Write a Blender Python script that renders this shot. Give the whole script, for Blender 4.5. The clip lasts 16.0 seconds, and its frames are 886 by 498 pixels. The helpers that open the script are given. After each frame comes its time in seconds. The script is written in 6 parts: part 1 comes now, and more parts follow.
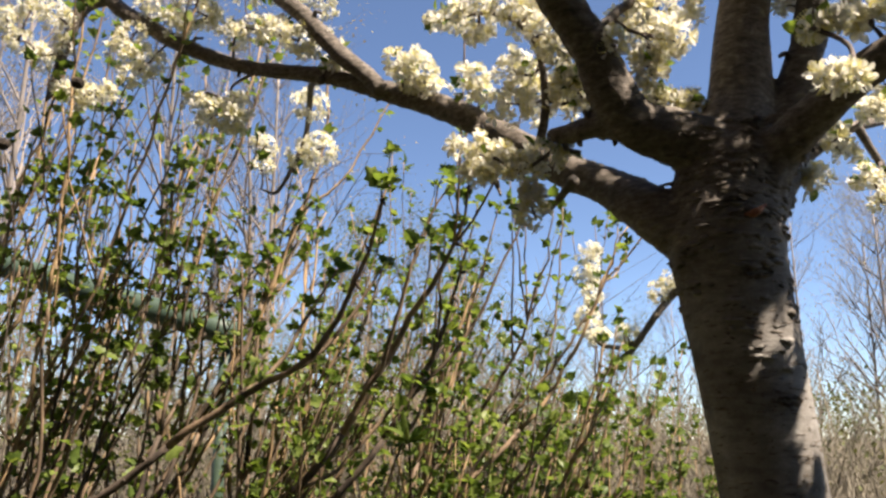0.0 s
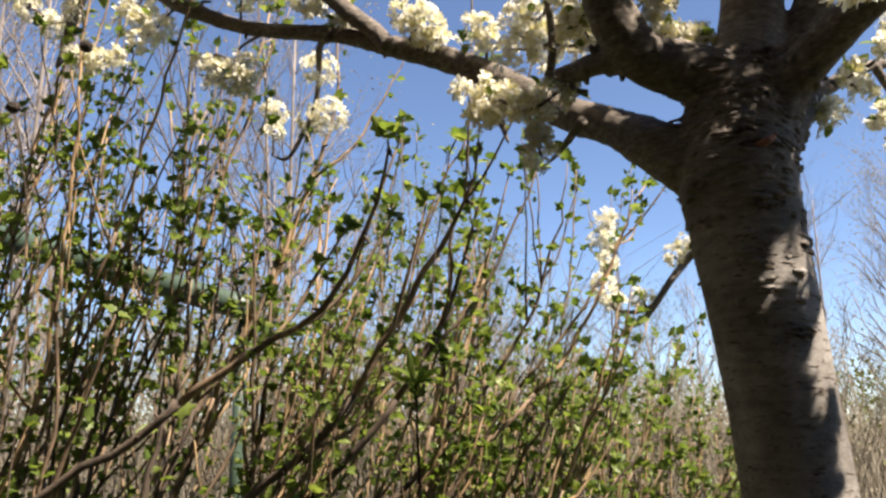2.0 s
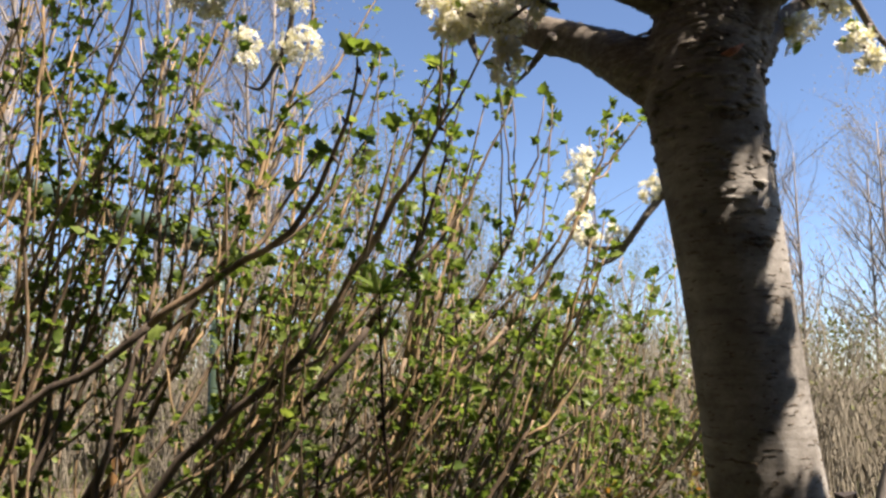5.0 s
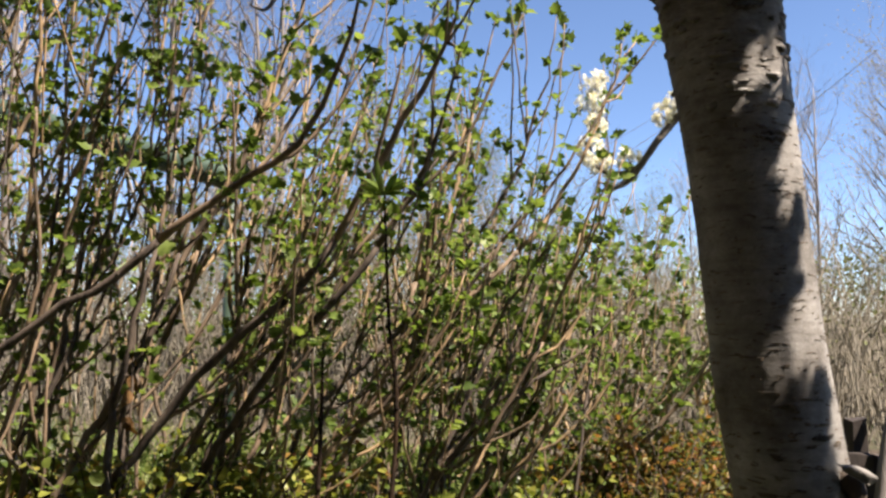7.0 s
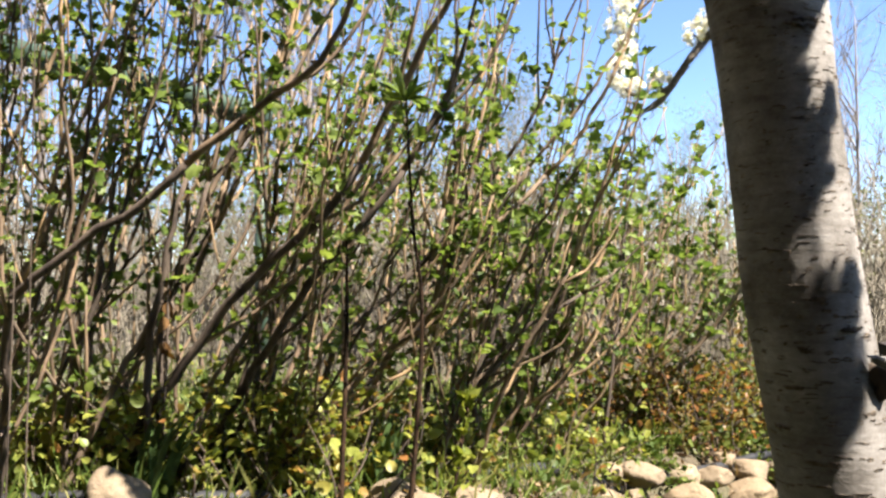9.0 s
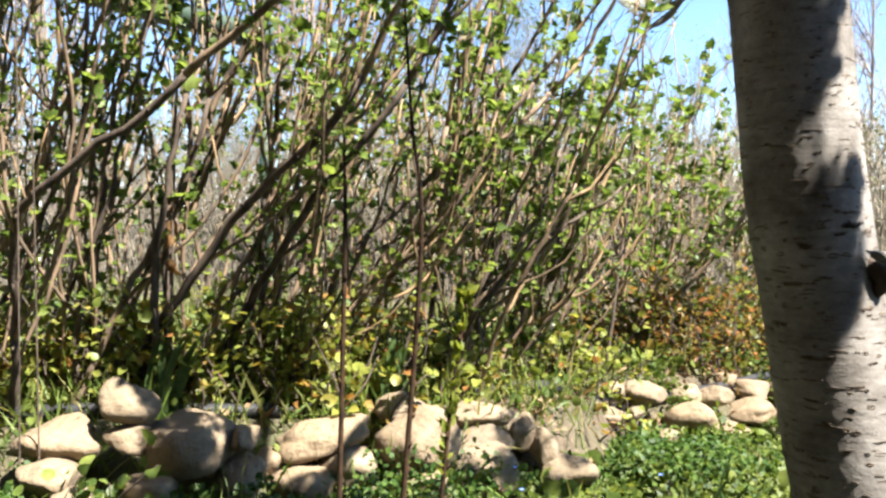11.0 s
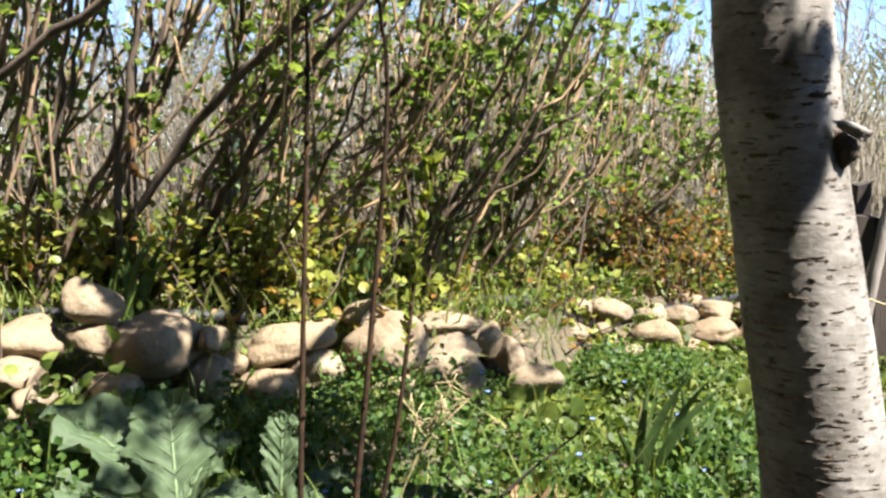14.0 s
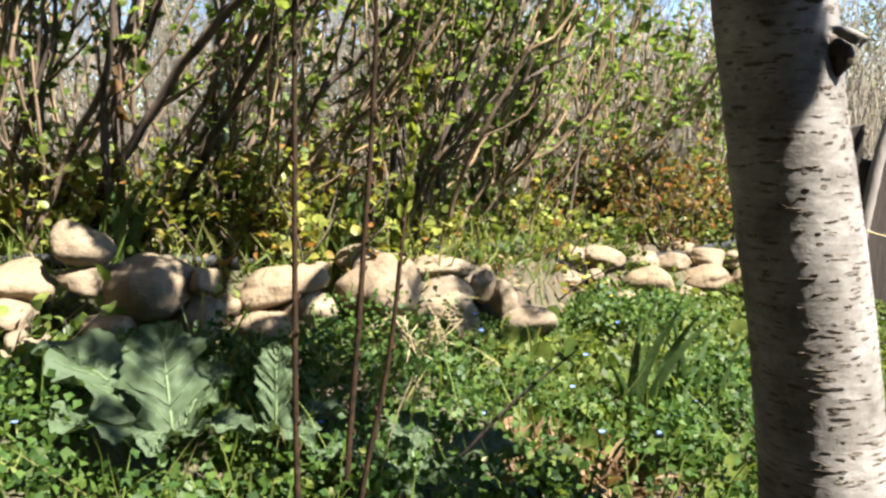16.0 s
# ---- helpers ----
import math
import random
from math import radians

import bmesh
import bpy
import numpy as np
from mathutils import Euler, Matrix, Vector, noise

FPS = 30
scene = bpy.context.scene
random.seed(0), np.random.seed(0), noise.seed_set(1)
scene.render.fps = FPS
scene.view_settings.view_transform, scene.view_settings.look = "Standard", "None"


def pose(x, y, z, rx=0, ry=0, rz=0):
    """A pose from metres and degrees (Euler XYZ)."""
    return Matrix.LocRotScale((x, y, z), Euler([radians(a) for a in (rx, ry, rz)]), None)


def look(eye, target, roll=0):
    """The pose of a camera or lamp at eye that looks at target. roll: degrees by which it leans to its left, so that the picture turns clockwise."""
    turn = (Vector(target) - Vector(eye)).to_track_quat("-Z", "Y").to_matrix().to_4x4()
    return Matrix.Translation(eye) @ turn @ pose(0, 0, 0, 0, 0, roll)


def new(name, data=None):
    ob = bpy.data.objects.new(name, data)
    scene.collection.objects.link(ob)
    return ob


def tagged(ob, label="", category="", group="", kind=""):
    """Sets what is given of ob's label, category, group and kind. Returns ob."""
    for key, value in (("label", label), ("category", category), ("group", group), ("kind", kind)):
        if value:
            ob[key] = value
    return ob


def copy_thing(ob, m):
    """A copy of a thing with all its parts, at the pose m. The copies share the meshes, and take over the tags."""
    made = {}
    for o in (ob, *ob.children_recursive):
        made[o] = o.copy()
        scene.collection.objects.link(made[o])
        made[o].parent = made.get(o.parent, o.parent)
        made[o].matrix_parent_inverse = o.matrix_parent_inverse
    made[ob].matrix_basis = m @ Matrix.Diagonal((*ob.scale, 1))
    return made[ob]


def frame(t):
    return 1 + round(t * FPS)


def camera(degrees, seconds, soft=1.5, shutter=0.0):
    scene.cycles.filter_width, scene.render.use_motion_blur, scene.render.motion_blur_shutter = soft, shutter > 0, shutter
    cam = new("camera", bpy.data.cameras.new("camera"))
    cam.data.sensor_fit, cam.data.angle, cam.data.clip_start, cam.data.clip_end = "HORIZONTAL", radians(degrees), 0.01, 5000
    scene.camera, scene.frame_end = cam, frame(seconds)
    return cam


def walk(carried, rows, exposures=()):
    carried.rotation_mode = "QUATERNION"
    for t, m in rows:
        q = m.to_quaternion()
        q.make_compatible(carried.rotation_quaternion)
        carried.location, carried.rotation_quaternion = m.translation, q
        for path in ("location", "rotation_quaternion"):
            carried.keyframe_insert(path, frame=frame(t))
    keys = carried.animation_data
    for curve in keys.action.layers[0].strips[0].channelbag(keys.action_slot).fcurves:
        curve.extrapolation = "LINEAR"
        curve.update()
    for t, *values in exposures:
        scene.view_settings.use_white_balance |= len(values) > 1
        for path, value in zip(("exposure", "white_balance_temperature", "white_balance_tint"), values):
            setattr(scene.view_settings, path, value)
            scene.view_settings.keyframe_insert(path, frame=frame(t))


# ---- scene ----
cam = camera(58.6, 16.0, 2.6)
METRES, EYE, TILT, LEAN, TURN = 0.5, 1.25, 13.5, 0.0, 0.0
ROWS = [
    (0.0, 0.0, 0.0, 0.0, -0.0, 0.0, 0.0),
    (0.5, 0.0114, 0.0152, -0.0408, 0.19, -0.49, 0.45),
    (1.0, 0.0242, 0.0206, -0.0767, 0.34, -0.46, 0.69),
    (1.5, 0.0318, 0.0211, -0.1124, 1.3, -0.38, 0.63),
    (2.0, 0.0443, 0.0316, -0.1511, 1.43, -0.83, 0.76),
    (2.5, 0.0572, 0.0326, -0.1735, 1.02, -1.22, 0.67),
    (3.0, 0.0669, 0.0359, -0.1988, 0.64, -1.82, 0.46),
    (3.5, 0.078, 0.0383, -0.2153, 0.1, -2.52, 0.06),
    (4.0, 0.0888, 0.0351, -0.2325, -0.02, -2.96, 0.02),
    (6.5, 0.1195, 0.0357, -0.3765, 1.04, -7.16, 0.46),
    (7.0, 0.1276, 0.037, -0.4122, 1.3, -8.16, 0.44),
    (7.5, 0.1306, 0.0334, -0.4438, 1.88, -8.52, 0.52),
    (8.0, 0.1409, 0.0321, -0.4787, 1.87, -9.35, 0.58),
    (8.5, 0.1466, 0.0303, -0.5056, 2.15, -10.54, 0.77),
    (9.0, 0.1499, 0.019, -0.5394, 3.39, -11.94, 1.83),
    (9.5, 0.1551, 0.0132, -0.57, 4.21, -13.5, 2.46),
    (10.0, 0.1668, 0.0088, -0.5898, 4.55, -14.97, 2.3),
    (12.5, 0.1753, -0.0112, -0.7315, 2.51, -18.5, 1.19),
    (13.0, 0.1825, -0.018, -0.7659, 2.43, -19.46, 0.94),
    (13.5, 0.1889, -0.0238, -0.7898, 2.08, -20.17, 0.9),
    (14.0, 0.1873, -0.031, -0.8228, 2.19, -21.01, 0.92),
    (14.5, 0.1804, -0.0387, -0.8584, 2.2, -21.74, 1.05),
    (15.0, 0.1796, -0.0502, -0.8974, 2.25, -22.36, 1.32),
    (15.5, 0.1814, -0.0571, -0.9292, 1.93, -22.93, 1.49),
    (16.0, 0.1854, -0.0634, -0.9516, 1.4, -23.52, 1.36),
]
walk(cam, [(t, pose(0, 0, EYE, TILT, LEAN, TURN) @ pose(METRES * x, METRES * y, METRES * z, 90 + pitch, roll, yaw)) for t, x, y, z, yaw, pitch, roll in ROWS],
     exposures=[(0, 1.68, 7150, 15), (1.5, 1.76, 7100, 15), (4, 1.79, 7100, 15), (7, 1.81, 6800, 15), (8.5, 2.18, 6650, 13), (9.5, 2.45, 6480, 11.5), (10, 2.5, 6450, 11), (12.5, 2.66, 6300, 10.5), (13.2, 2.5, 6300, 10.5), (14, 2.48, 6300, 10.5), (16, 2.48, 6350, 10.5)])

# ---- world, sun and sky ----
SUN_TO = Vector((0.48, -0.29, 0.828)).normalized()
world = bpy.data.worlds.new("sky")
scene.world = world
world.use_nodes = True
_wn, _wl = world.node_tree.nodes, world.node_tree.links
sky = _wn.new("ShaderNodeTexSky")
sky.sky_type = "NISHITA"
sky.sun_disc = False
sky.sun_elevation = math.asin(SUN_TO.z)
sky.sun_rotation = math.atan2(SUN_TO.x, SUN_TO.y)
sky.air_density, sky.dust_density, sky.ozone_density = 1.0, 0.0, 4.6
sky.altitude = 2500
_wl.new(sky.outputs[0], _wn["Background"].inputs[0])
_wn["Background"].inputs[1].default_value = 0.067
sun = new("sun", bpy.data.lights.new("sun", "SUN"))
sun.data.energy, sun.data.angle, sun.data.color = 5.0, radians(0.55), (1.0, 0.94, 0.85)
sun.matrix_world = look(SUN_TO * 30, (0, 0, 0))


# ---- materials ----
class Nodes:
    """A node material under construction."""

    def __init__(self, name):
        self.mat = bpy.data.materials.new(name)
        self.mat.use_nodes = True
        self.n, self.l = self.mat.node_tree.nodes, self.mat.node_tree.links
        self.bsdf = self.n["Principled BSDF"]
        self.out = self.n["Material Output"]

    def add(self, kind, **sets):
        node = self.n.new("ShaderNode" + kind)
        for k, v in sets.items():
            if k in node.inputs:
                node.inputs[k].default_value = v
        return node

    def link(self, a, b):
        self.l.new(a, b)

    def coord(self, kind="Object", scale=(1, 1, 1)):
        tc = self.n.new("ShaderNodeTexCoord")
        mp = self.n.new("ShaderNodeMapping")
        mp.inputs["Scale"].default_value = scale
        self.link(tc.outputs[kind], mp.inputs["Vector"])
        return mp.outputs["Vector"]

    def noise(self, vec, scale, detail=4.0, rough=0.55):
        node = self.add("TexNoise", Scale=scale, Detail=detail, Roughness=rough)
        self.link(vec, node.inputs["Vector"])
        return node.outputs["Fac"]

    def ramp(self, fac, stops):
        node = self.n.new("ShaderNodeValToRGB")
        el = node.color_ramp.elements
        while len(el) < len(stops):
            el.new(0.5)
        for e, (p, c) in zip(el, stops):
            e.position, e.color = p, (*c, 1.0) if len(c) == 3 else c
        self.link(fac, node.inputs["Fac"])
        return node.outputs["Color"]

    def mix(self, fac, a, b, blend="MIX"):
        node = self.n.new("ShaderNodeMix")
        node.data_type, node.blend_type = "RGBA", blend
        for sock, v in ((node.inputs[0], fac), (node.inputs[6], a), (node.inputs[7], b)):
            if isinstance(v, (int, float)):
                sock.default_value = v
            elif isinstance(v, tuple):
                sock.default_value = (*v, 1.0)
            else:
                self.link(v, sock)
        return node.outputs[2]

    def bump(self, height, strength, distance, normal=None):
        node = self.add("Bump", Strength=strength, Distance=distance)
        self.link(height, node.inputs["Height"])
        if normal is not None:
            self.link(normal, node.inputs["Normal"])
        return node.outputs["Normal"]


def plant_material(name, colors, rough=0.5, through_light=0.35, vein=60.0, glow=(1.3, 1.25, 0.7)):
    """Leaf or petal: colours spread leaf by leaf, blotches, and light that shines through."""
    m = Nodes(name)
    rnd = m.n.new("ShaderNodeNewGeometry").outputs["Random Per Island"]
    k = len(colors)
    base = m.ramp(rnd, [(i / max(1, k - 1), c) for i, c in enumerate(colors)])
    blot = m.ramp(m.noise(m.coord("Object"), vein, 3.0), [(0.3, (0.72, 0.72, 0.7)), (0.7, (1.12, 1.1, 1.05))])
    col = m.mix(1.0, base, blot, "MULTIPLY")
    m.link(col, m.bsdf.inputs["Base Color"])
    m.bsdf.inputs["Roughness"].default_value = rough
    m.bsdf.inputs["Specular IOR Level"].default_value = 0.22
    tr = m.n.new("ShaderNodeBsdfTranslucent")
    m.link(m.mix(1.0, col, glow, "MULTIPLY"), tr.inputs["Color"])
    ms = m.n.new("ShaderNodeMixShader")
    ms.inputs[0].default_value = through_light
    m.link(m.bsdf.outputs[0], ms.inputs[1])
    m.link(tr.outputs[0], ms.inputs[2])
    m.link(ms.outputs[0], m.out.inputs["Surface"])
    return m.mat


def solid_material(name, dark, light, scale, rough=0.8, bump=0.4, dist=0.004, fine=None, spread=0.0, stretch=(1, 1, 1), metal=0.0, gloss=0.35):
    """Mineral, wood or paint: two tones in patches, fine grain and relief; spread varies whole objects."""
    m = Nodes(name)
    vec = m.coord("Object", stretch)
    big = m.noise(vec, scale, 5.0)
    small = m.noise(vec, fine or scale * 7, 4.0, 0.65)
    col = m.ramp(big, [(0.32, dark), (0.68, light)])
    col = m.mix(0.55, col, m.ramp(small, [(0.3, (0.45, 0.45, 0.45)), (0.7, (0.62, 0.62, 0.62))]), "OVERLAY")
    if spread:
        rnd = m.n.new("ShaderNodeObjectInfo").outputs["Random"]
        col = m.mix(1.0, col, m.ramp(rnd, [(0.0, (1 - spread,) * 3), (1.0, (1 + spread, 1 + spread * 0.9, 1 + spread * 0.7))]), "MULTIPLY")
    m.link(col, m.bsdf.inputs["Base Color"])
    m.bsdf.inputs["Roughness"].default_value = rough
    m.bsdf.inputs["Metallic"].default_value = metal
    m.bsdf.inputs["Specular IOR Level"].default_value = gloss
    n1 = m.bump(big, bump * 0.7, dist * 2)
    m.link(m.bump(small, bump, dist, n1), m.bsdf.inputs["Normal"])
    return m.mat


def bark_material():
    """Plum bark: grey-brown, fine rings across, dark scars and dusty patches."""
    m = Nodes("plum_bark")
    ring = m.noise(m.coord("Object", (9, 9, 95)), 1.0, 4.0, 0.6)
    patch = m.noise(m.coord("Object"), 9.0, 6.0, 0.62)
    flake = m.noise(m.coord("Object", (1, 1, 2.2)), 55.0, 5.0, 0.7)
    grain = m.noise(m.coord("Object"), 260.0, 4.0, 0.7)
    scar = m.noise(m.coord("Object", (26, 26, 150)), 1.0, 3.0, 0.6)
    col = m.ramp(patch, [(0.3, (0.085, 0.074, 0.062)), (0.44, (0.165, 0.152, 0.135)), (0.55, (0.218, 0.204, 0.184)), (0.75, (0.315, 0.3, 0.273))])
    col = m.mix(0.45, col, m.ramp(ring, [(0.3, (0.34, 0.32, 0.3)), (0.65, (0.6, 0.6, 0.6))]), "OVERLAY")
    col = m.mix(0.42, col, m.ramp(flake, [(0.32, (0.3, 0.28, 0.26)), (0.68, (0.66, 0.66, 0.66))]), "OVERLAY")
    col = m.mix(0.35, col, m.ramp(grain, [(0.3, (0.35, 0.35, 0.35)), (0.7, (0.65, 0.65, 0.65))]), "OVERLAY")
    col = m.mix(m.ramp(scar, [(0.67, (0, 0, 0)), (0.72, (0.8, 0.8, 0.8))]), col, (0.07, 0.055, 0.042))
    # the old bark of fork and limbs is scaly, the stem below smooth and pale
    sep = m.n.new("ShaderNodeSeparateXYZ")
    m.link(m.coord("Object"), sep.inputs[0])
    age_shade = m.n.new("ShaderNodeMath")
    age_shade.operation = "MULTIPLY_ADD"
    m.link(patch, age_shade.inputs[0])
    age_shade.inputs[1].default_value = 0.5
    m.link(sep.outputs["Z"], age_shade.inputs[2])
    # dark brown of old bark, with fork and limb shade put into the colour
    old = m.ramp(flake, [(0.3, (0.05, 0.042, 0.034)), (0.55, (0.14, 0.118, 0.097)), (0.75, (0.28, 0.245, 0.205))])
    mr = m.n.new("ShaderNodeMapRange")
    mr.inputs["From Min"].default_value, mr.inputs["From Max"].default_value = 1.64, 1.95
    m.link(age_shade.outputs[0], mr.inputs["Value"])
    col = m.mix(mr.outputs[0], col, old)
    m.link(col, m.bsdf.inputs["Base Color"])
    m.bsdf.inputs["Roughness"].default_value = 0.75
    m.bsdf.inputs["Specular IOR Level"].default_value = 0.15
    b1 = m.bump(ring, 0.16, 0.004)
    b2 = m.bump(flake, 0.28, 0.006, b1)
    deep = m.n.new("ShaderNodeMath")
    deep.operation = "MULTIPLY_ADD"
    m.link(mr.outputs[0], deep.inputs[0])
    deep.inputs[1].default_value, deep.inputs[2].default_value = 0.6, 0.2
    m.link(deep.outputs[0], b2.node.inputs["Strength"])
    b3 = m.bump(patch, 0.1, 0.008, b2)
    m.link(m.bump(grain, 0.3, 0.002, b3), m.bsdf.inputs["Normal"])
    return m.mat


def ground_material():
    m = Nodes("soil")
    vec = m.coord("Object")
    a, b, c = m.noise(vec, 1.6, 5.0), m.noise(vec, 22.0, 5.0, 0.65), m.noise(vec, 160.0, 4.0, 0.7)
    col = m.ramp(b, [(0.3, (0.04, 0.028, 0.018)), (0.55, (0.09, 0.064, 0.041)), (0.75, (0.17, 0.125, 0.082))])
    col = m.mix(m.ramp(a, [(0.4, (0, 0, 0)), (0.6, (0.5, 0.5, 0.5))]), col, (0.05, 0.075, 0.022))
    col = m.mix(0.6, col, m.ramp(c, [(0.3, (0.35, 0.35, 0.35)), (0.7, (0.65, 0.65, 0.65))]), "OVERLAY")
    m.link(col, m.bsdf.inputs["Base Color"])
    m.bsdf.inputs["Roughness"].default_value = 0.95
    b1 = m.bump(b, 0.8, 0.03)
    m.link(m.bump(c, 0.6, 0.008, b1), m.bsdf.inputs["Normal"])
    return m.mat


def stone_material():
    m = Nodes("field_stone")
    vec = m.coord("Object")
    a, b, c = m.noise(vec, 7.0, 5.0), m.noise(vec, 38.0, 5.0, 0.7), m.noise(vec, 240.0, 4.0, 0.7)
    rnd = m.n.new("ShaderNodeObjectInfo").outputs["Random"]
    tone = m.ramp(rnd, [(0.0, (0.155, 0.124, 0.084)), (0.35, (0.225, 0.167, 0.1)), (0.65, (0.19, 0.146, 0.095)), (1.0, (0.24, 0.19, 0.122))])
    col = m.mix(1.0, tone, m.ramp(a, [(0.3, (0.72, 0.68, 0.62)), (0.7, (1.12, 1.1, 1.08))]), "MULTIPLY")
    col = m.mix(m.ramp(b, [(0.52, (0, 0, 0)), (0.66, (0.75, 0.75, 0.75))]), col, (0.12, 0.088, 0.056))
    col = m.mix(0.5, col, m.ramp(c, [(0.3, (0.38, 0.38, 0.38)), (0.7, (0.62, 0.62, 0.62))]), "OVERLAY")
    m.link(col, m.bsdf.inputs["Base Color"])
    m.bsdf.inputs["Roughness"].default_value = 0.85
    b1 = m.bump(a, 0.7, 0.03)
    b2 = m.bump(b, 0.8, 0.01, b1)
    m.link(m.bump(c, 0.4, 0.002, b2), m.bsdf.inputs["Normal"])
    return m.mat


CORK = solid_material("cork_knob", (0.03, 0.022, 0.016), (0.22, 0.165, 0.11), 240, 0.9, 0.8, 0.003)
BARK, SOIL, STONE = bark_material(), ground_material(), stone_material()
LENTICEL = solid_material("lenticel_cork", (0.04, 0.032, 0.025), (0.19, 0.15, 0.112), 160, 0.9, 0.6)
CUT_WOOD = solid_material("cut_wood", (0.16, 0.06, 0.035), (0.34, 0.15, 0.09), 90, 0.8, 0.5)
TWIG = solid_material("twig_bark", (0.05, 0.038, 0.032), (0.13, 0.1, 0.085), 40, 0.75, 0.5, 0.003)
PETAL = plant_material("petal", [(0.8, 0.79, 0.74), (0.84, 0.83, 0.79), (0.82, 0.81, 0.73)], 0.6, 0.5, 120, (1.0, 0.99, 0.93))
STAMEN = plant_material("stamen", [(0.62, 0.62, 0.34), (0.74, 0.72, 0.48), (0.68, 0.6, 0.32)], 0.7, 0.3)
STEM = solid_material("shrub_stem", (0.05, 0.037, 0.026), (0.2, 0.142, 0.094), 26, 0.7, 0.5, 0.003, spread=0.5, stretch=(1, 1, 0.3))
YOUNG_STEM = solid_material("young_stem", (0.08, 0.057, 0.035), (0.31, 0.215, 0.122), 34, 0.6, 0.4, 0.002, spread=0.5, stretch=(1, 1, 0.3))
OLD_STEM = solid_material("old_stem", (0.035, 0.026, 0.02), (0.105, 0.078, 0.056), 30, 0.92, 0.6, 0.003, stretch=(1, 1, 0.4))
SHRUB_LEAF = plant_material("shrub_leaf", [(0.055, 0.09, 0.022), (0.105, 0.155, 0.034), (0.16, 0.215, 0.05), (0.215, 0.26, 0.068)], 0.42, 0.5, 60, (1.2, 1.25, 0.75))
LOW_LEAF = plant_material("low_leaf", [(0.08, 0.115, 0.028), (0.16, 0.2, 0.042), (0.27, 0.265, 0.055), (0.13, 0.165, 0.036), (0.24, 0.26, 0.055), (0.28, 0.13, 0.045)], 0.38, 0.45)
RUSTY = plant_material("rusty_leaf", [(0.05, 0.078, 0.02), (0.2, 0.13, 0.04), (0.25, 0.1, 0.038), (0.2, 0.18, 0.045), (0.1, 0.12, 0.03), (0.06, 0.09, 0.022)], 0.4, 0.45)
DEAD_LEAF = plant_material("dead_leaf", [(0.1, 0.05, 0.02), (0.16, 0.085, 0.03), (0.07, 0.04, 0.022)], 0.7, 0.3)
STRAW = plant_material("straw", [(0.16, 0.1, 0.05), (0.3, 0.22, 0.13), (0.22, 0.14, 0.08), (0.1, 0.06, 0.035)], 0.8, 0.2)
YELLOW = plant_material("yellow_petal", [(0.75, 0.55, 0.04), (0.8, 0.6, 0.06)], 0.6, 0.3)
CLOVER = plant_material("clover_leaf", [(0.022, 0.05, 0.012), (0.04, 0.085, 0.018), (0.065, 0.12, 0.024), (0.1, 0.155, 0.034)], 0.5, 0.45)
CHICKWEED = plant_material("chickweed_leaf", [(0.04, 0.068, 0.014), (0.07, 0.108, 0.022), (0.115, 0.155, 0.032), (0.165, 0.195, 0.05)], 0.5, 0.45)
GRASS = plant_material("grass_blade", [(0.06, 0.1, 0.022), (0.1, 0.15, 0.03), (0.16, 0.2, 0.05), (0.3, 0.26, 0.12)], 0.45, 0.4)
THISTLE = plant_material("rosette_leaf", [(0.055, 0.085, 0.044), (0.08, 0.116, 0.06)], 0.65, 0.3, 34)
RIB = plant_material("leaf_rib", [(0.14, 0.19, 0.1), (0.12, 0.17, 0.085)], 0.6, 0.2)
STRAP = plant_material("strap_leaf", [(0.03, 0.06, 0.02), (0.055, 0.095, 0.03), (0.08, 0.12, 0.04)], 0.45, 0.3)
YOUNG = plant_material("young_leaf", [(0.14, 0.18, 0.03), (0.2, 0.24, 0.045), (0.26, 0.28, 0.06)], 0.5, 0.45)
VERONICA = plant_material("veronica_petal", [(0.16, 0.24, 0.7), (0.26, 0.36, 0.8)], 0.6, 0.3)
DRY = solid_material("dry_stalk", (0.16, 0.12, 0.06), (0.4, 0.32, 0.18), 50, 0.8, 0.4, 0.002)
SAPLING = solid_material("sapling_bark", (0.012, 0.008, 0.005), (0.045, 0.025, 0.013), 60, 0.9, 0.3, 0.002, gloss=0.15)
SEED = solid_material("seed_head", (0.014, 0.011, 0.008), (0.05, 0.036, 0.025), 120, 0.9, 0.8, 0.003)
FAR_WOOD = solid_material("far_bark", (0.12, 0.105, 0.095), (0.23, 0.2, 0.18), 3, 0.85, 0.3, 0.01, spread=0.25)
BRUSH = solid_material("brush_twig", (0.112, 0.097, 0.072), (0.235, 0.203, 0.15), 2, 0.85, 0.3, 0.01)
BUD_LEAF = plant_material("bud_leaf", [(0.24, 0.2, 0.09), (0.33, 0.28, 0.13), (0.3, 0.2, 0.12)], 0.6, 0.4)
FAR_LEAF = plant_material("far_leaf", [(0.085, 0.1, 0.042), (0.13, 0.14, 0.058), (0.165, 0.165, 0.074)], 0.7, 0.35)
GREEN_PAINT = solid_material("green_paint", (0.032, 0.052, 0.036), (0.05, 0.078, 0.054), 14, 0.45, 0.25, 0.002)
BLACK_PIPE = solid_material("black_plastic", (0.008, 0.008, 0.009), (0.022, 0.022, 0.024), 30, 0.65, 0.2, 0.001)
OLD_WOOD = solid_material("old_wood", (0.018, 0.013, 0.01), (0.055, 0.042, 0.034), 9, 0.9, 0.7, 0.006, stretch=(1, 1, 0.15))
PALE_WOOD = solid_material("weathered_wood", (0.09, 0.078, 0.068), (0.19, 0.165, 0.145), 9, 0.9, 0.7, 0.006, stretch=(1, 1, 0.15))


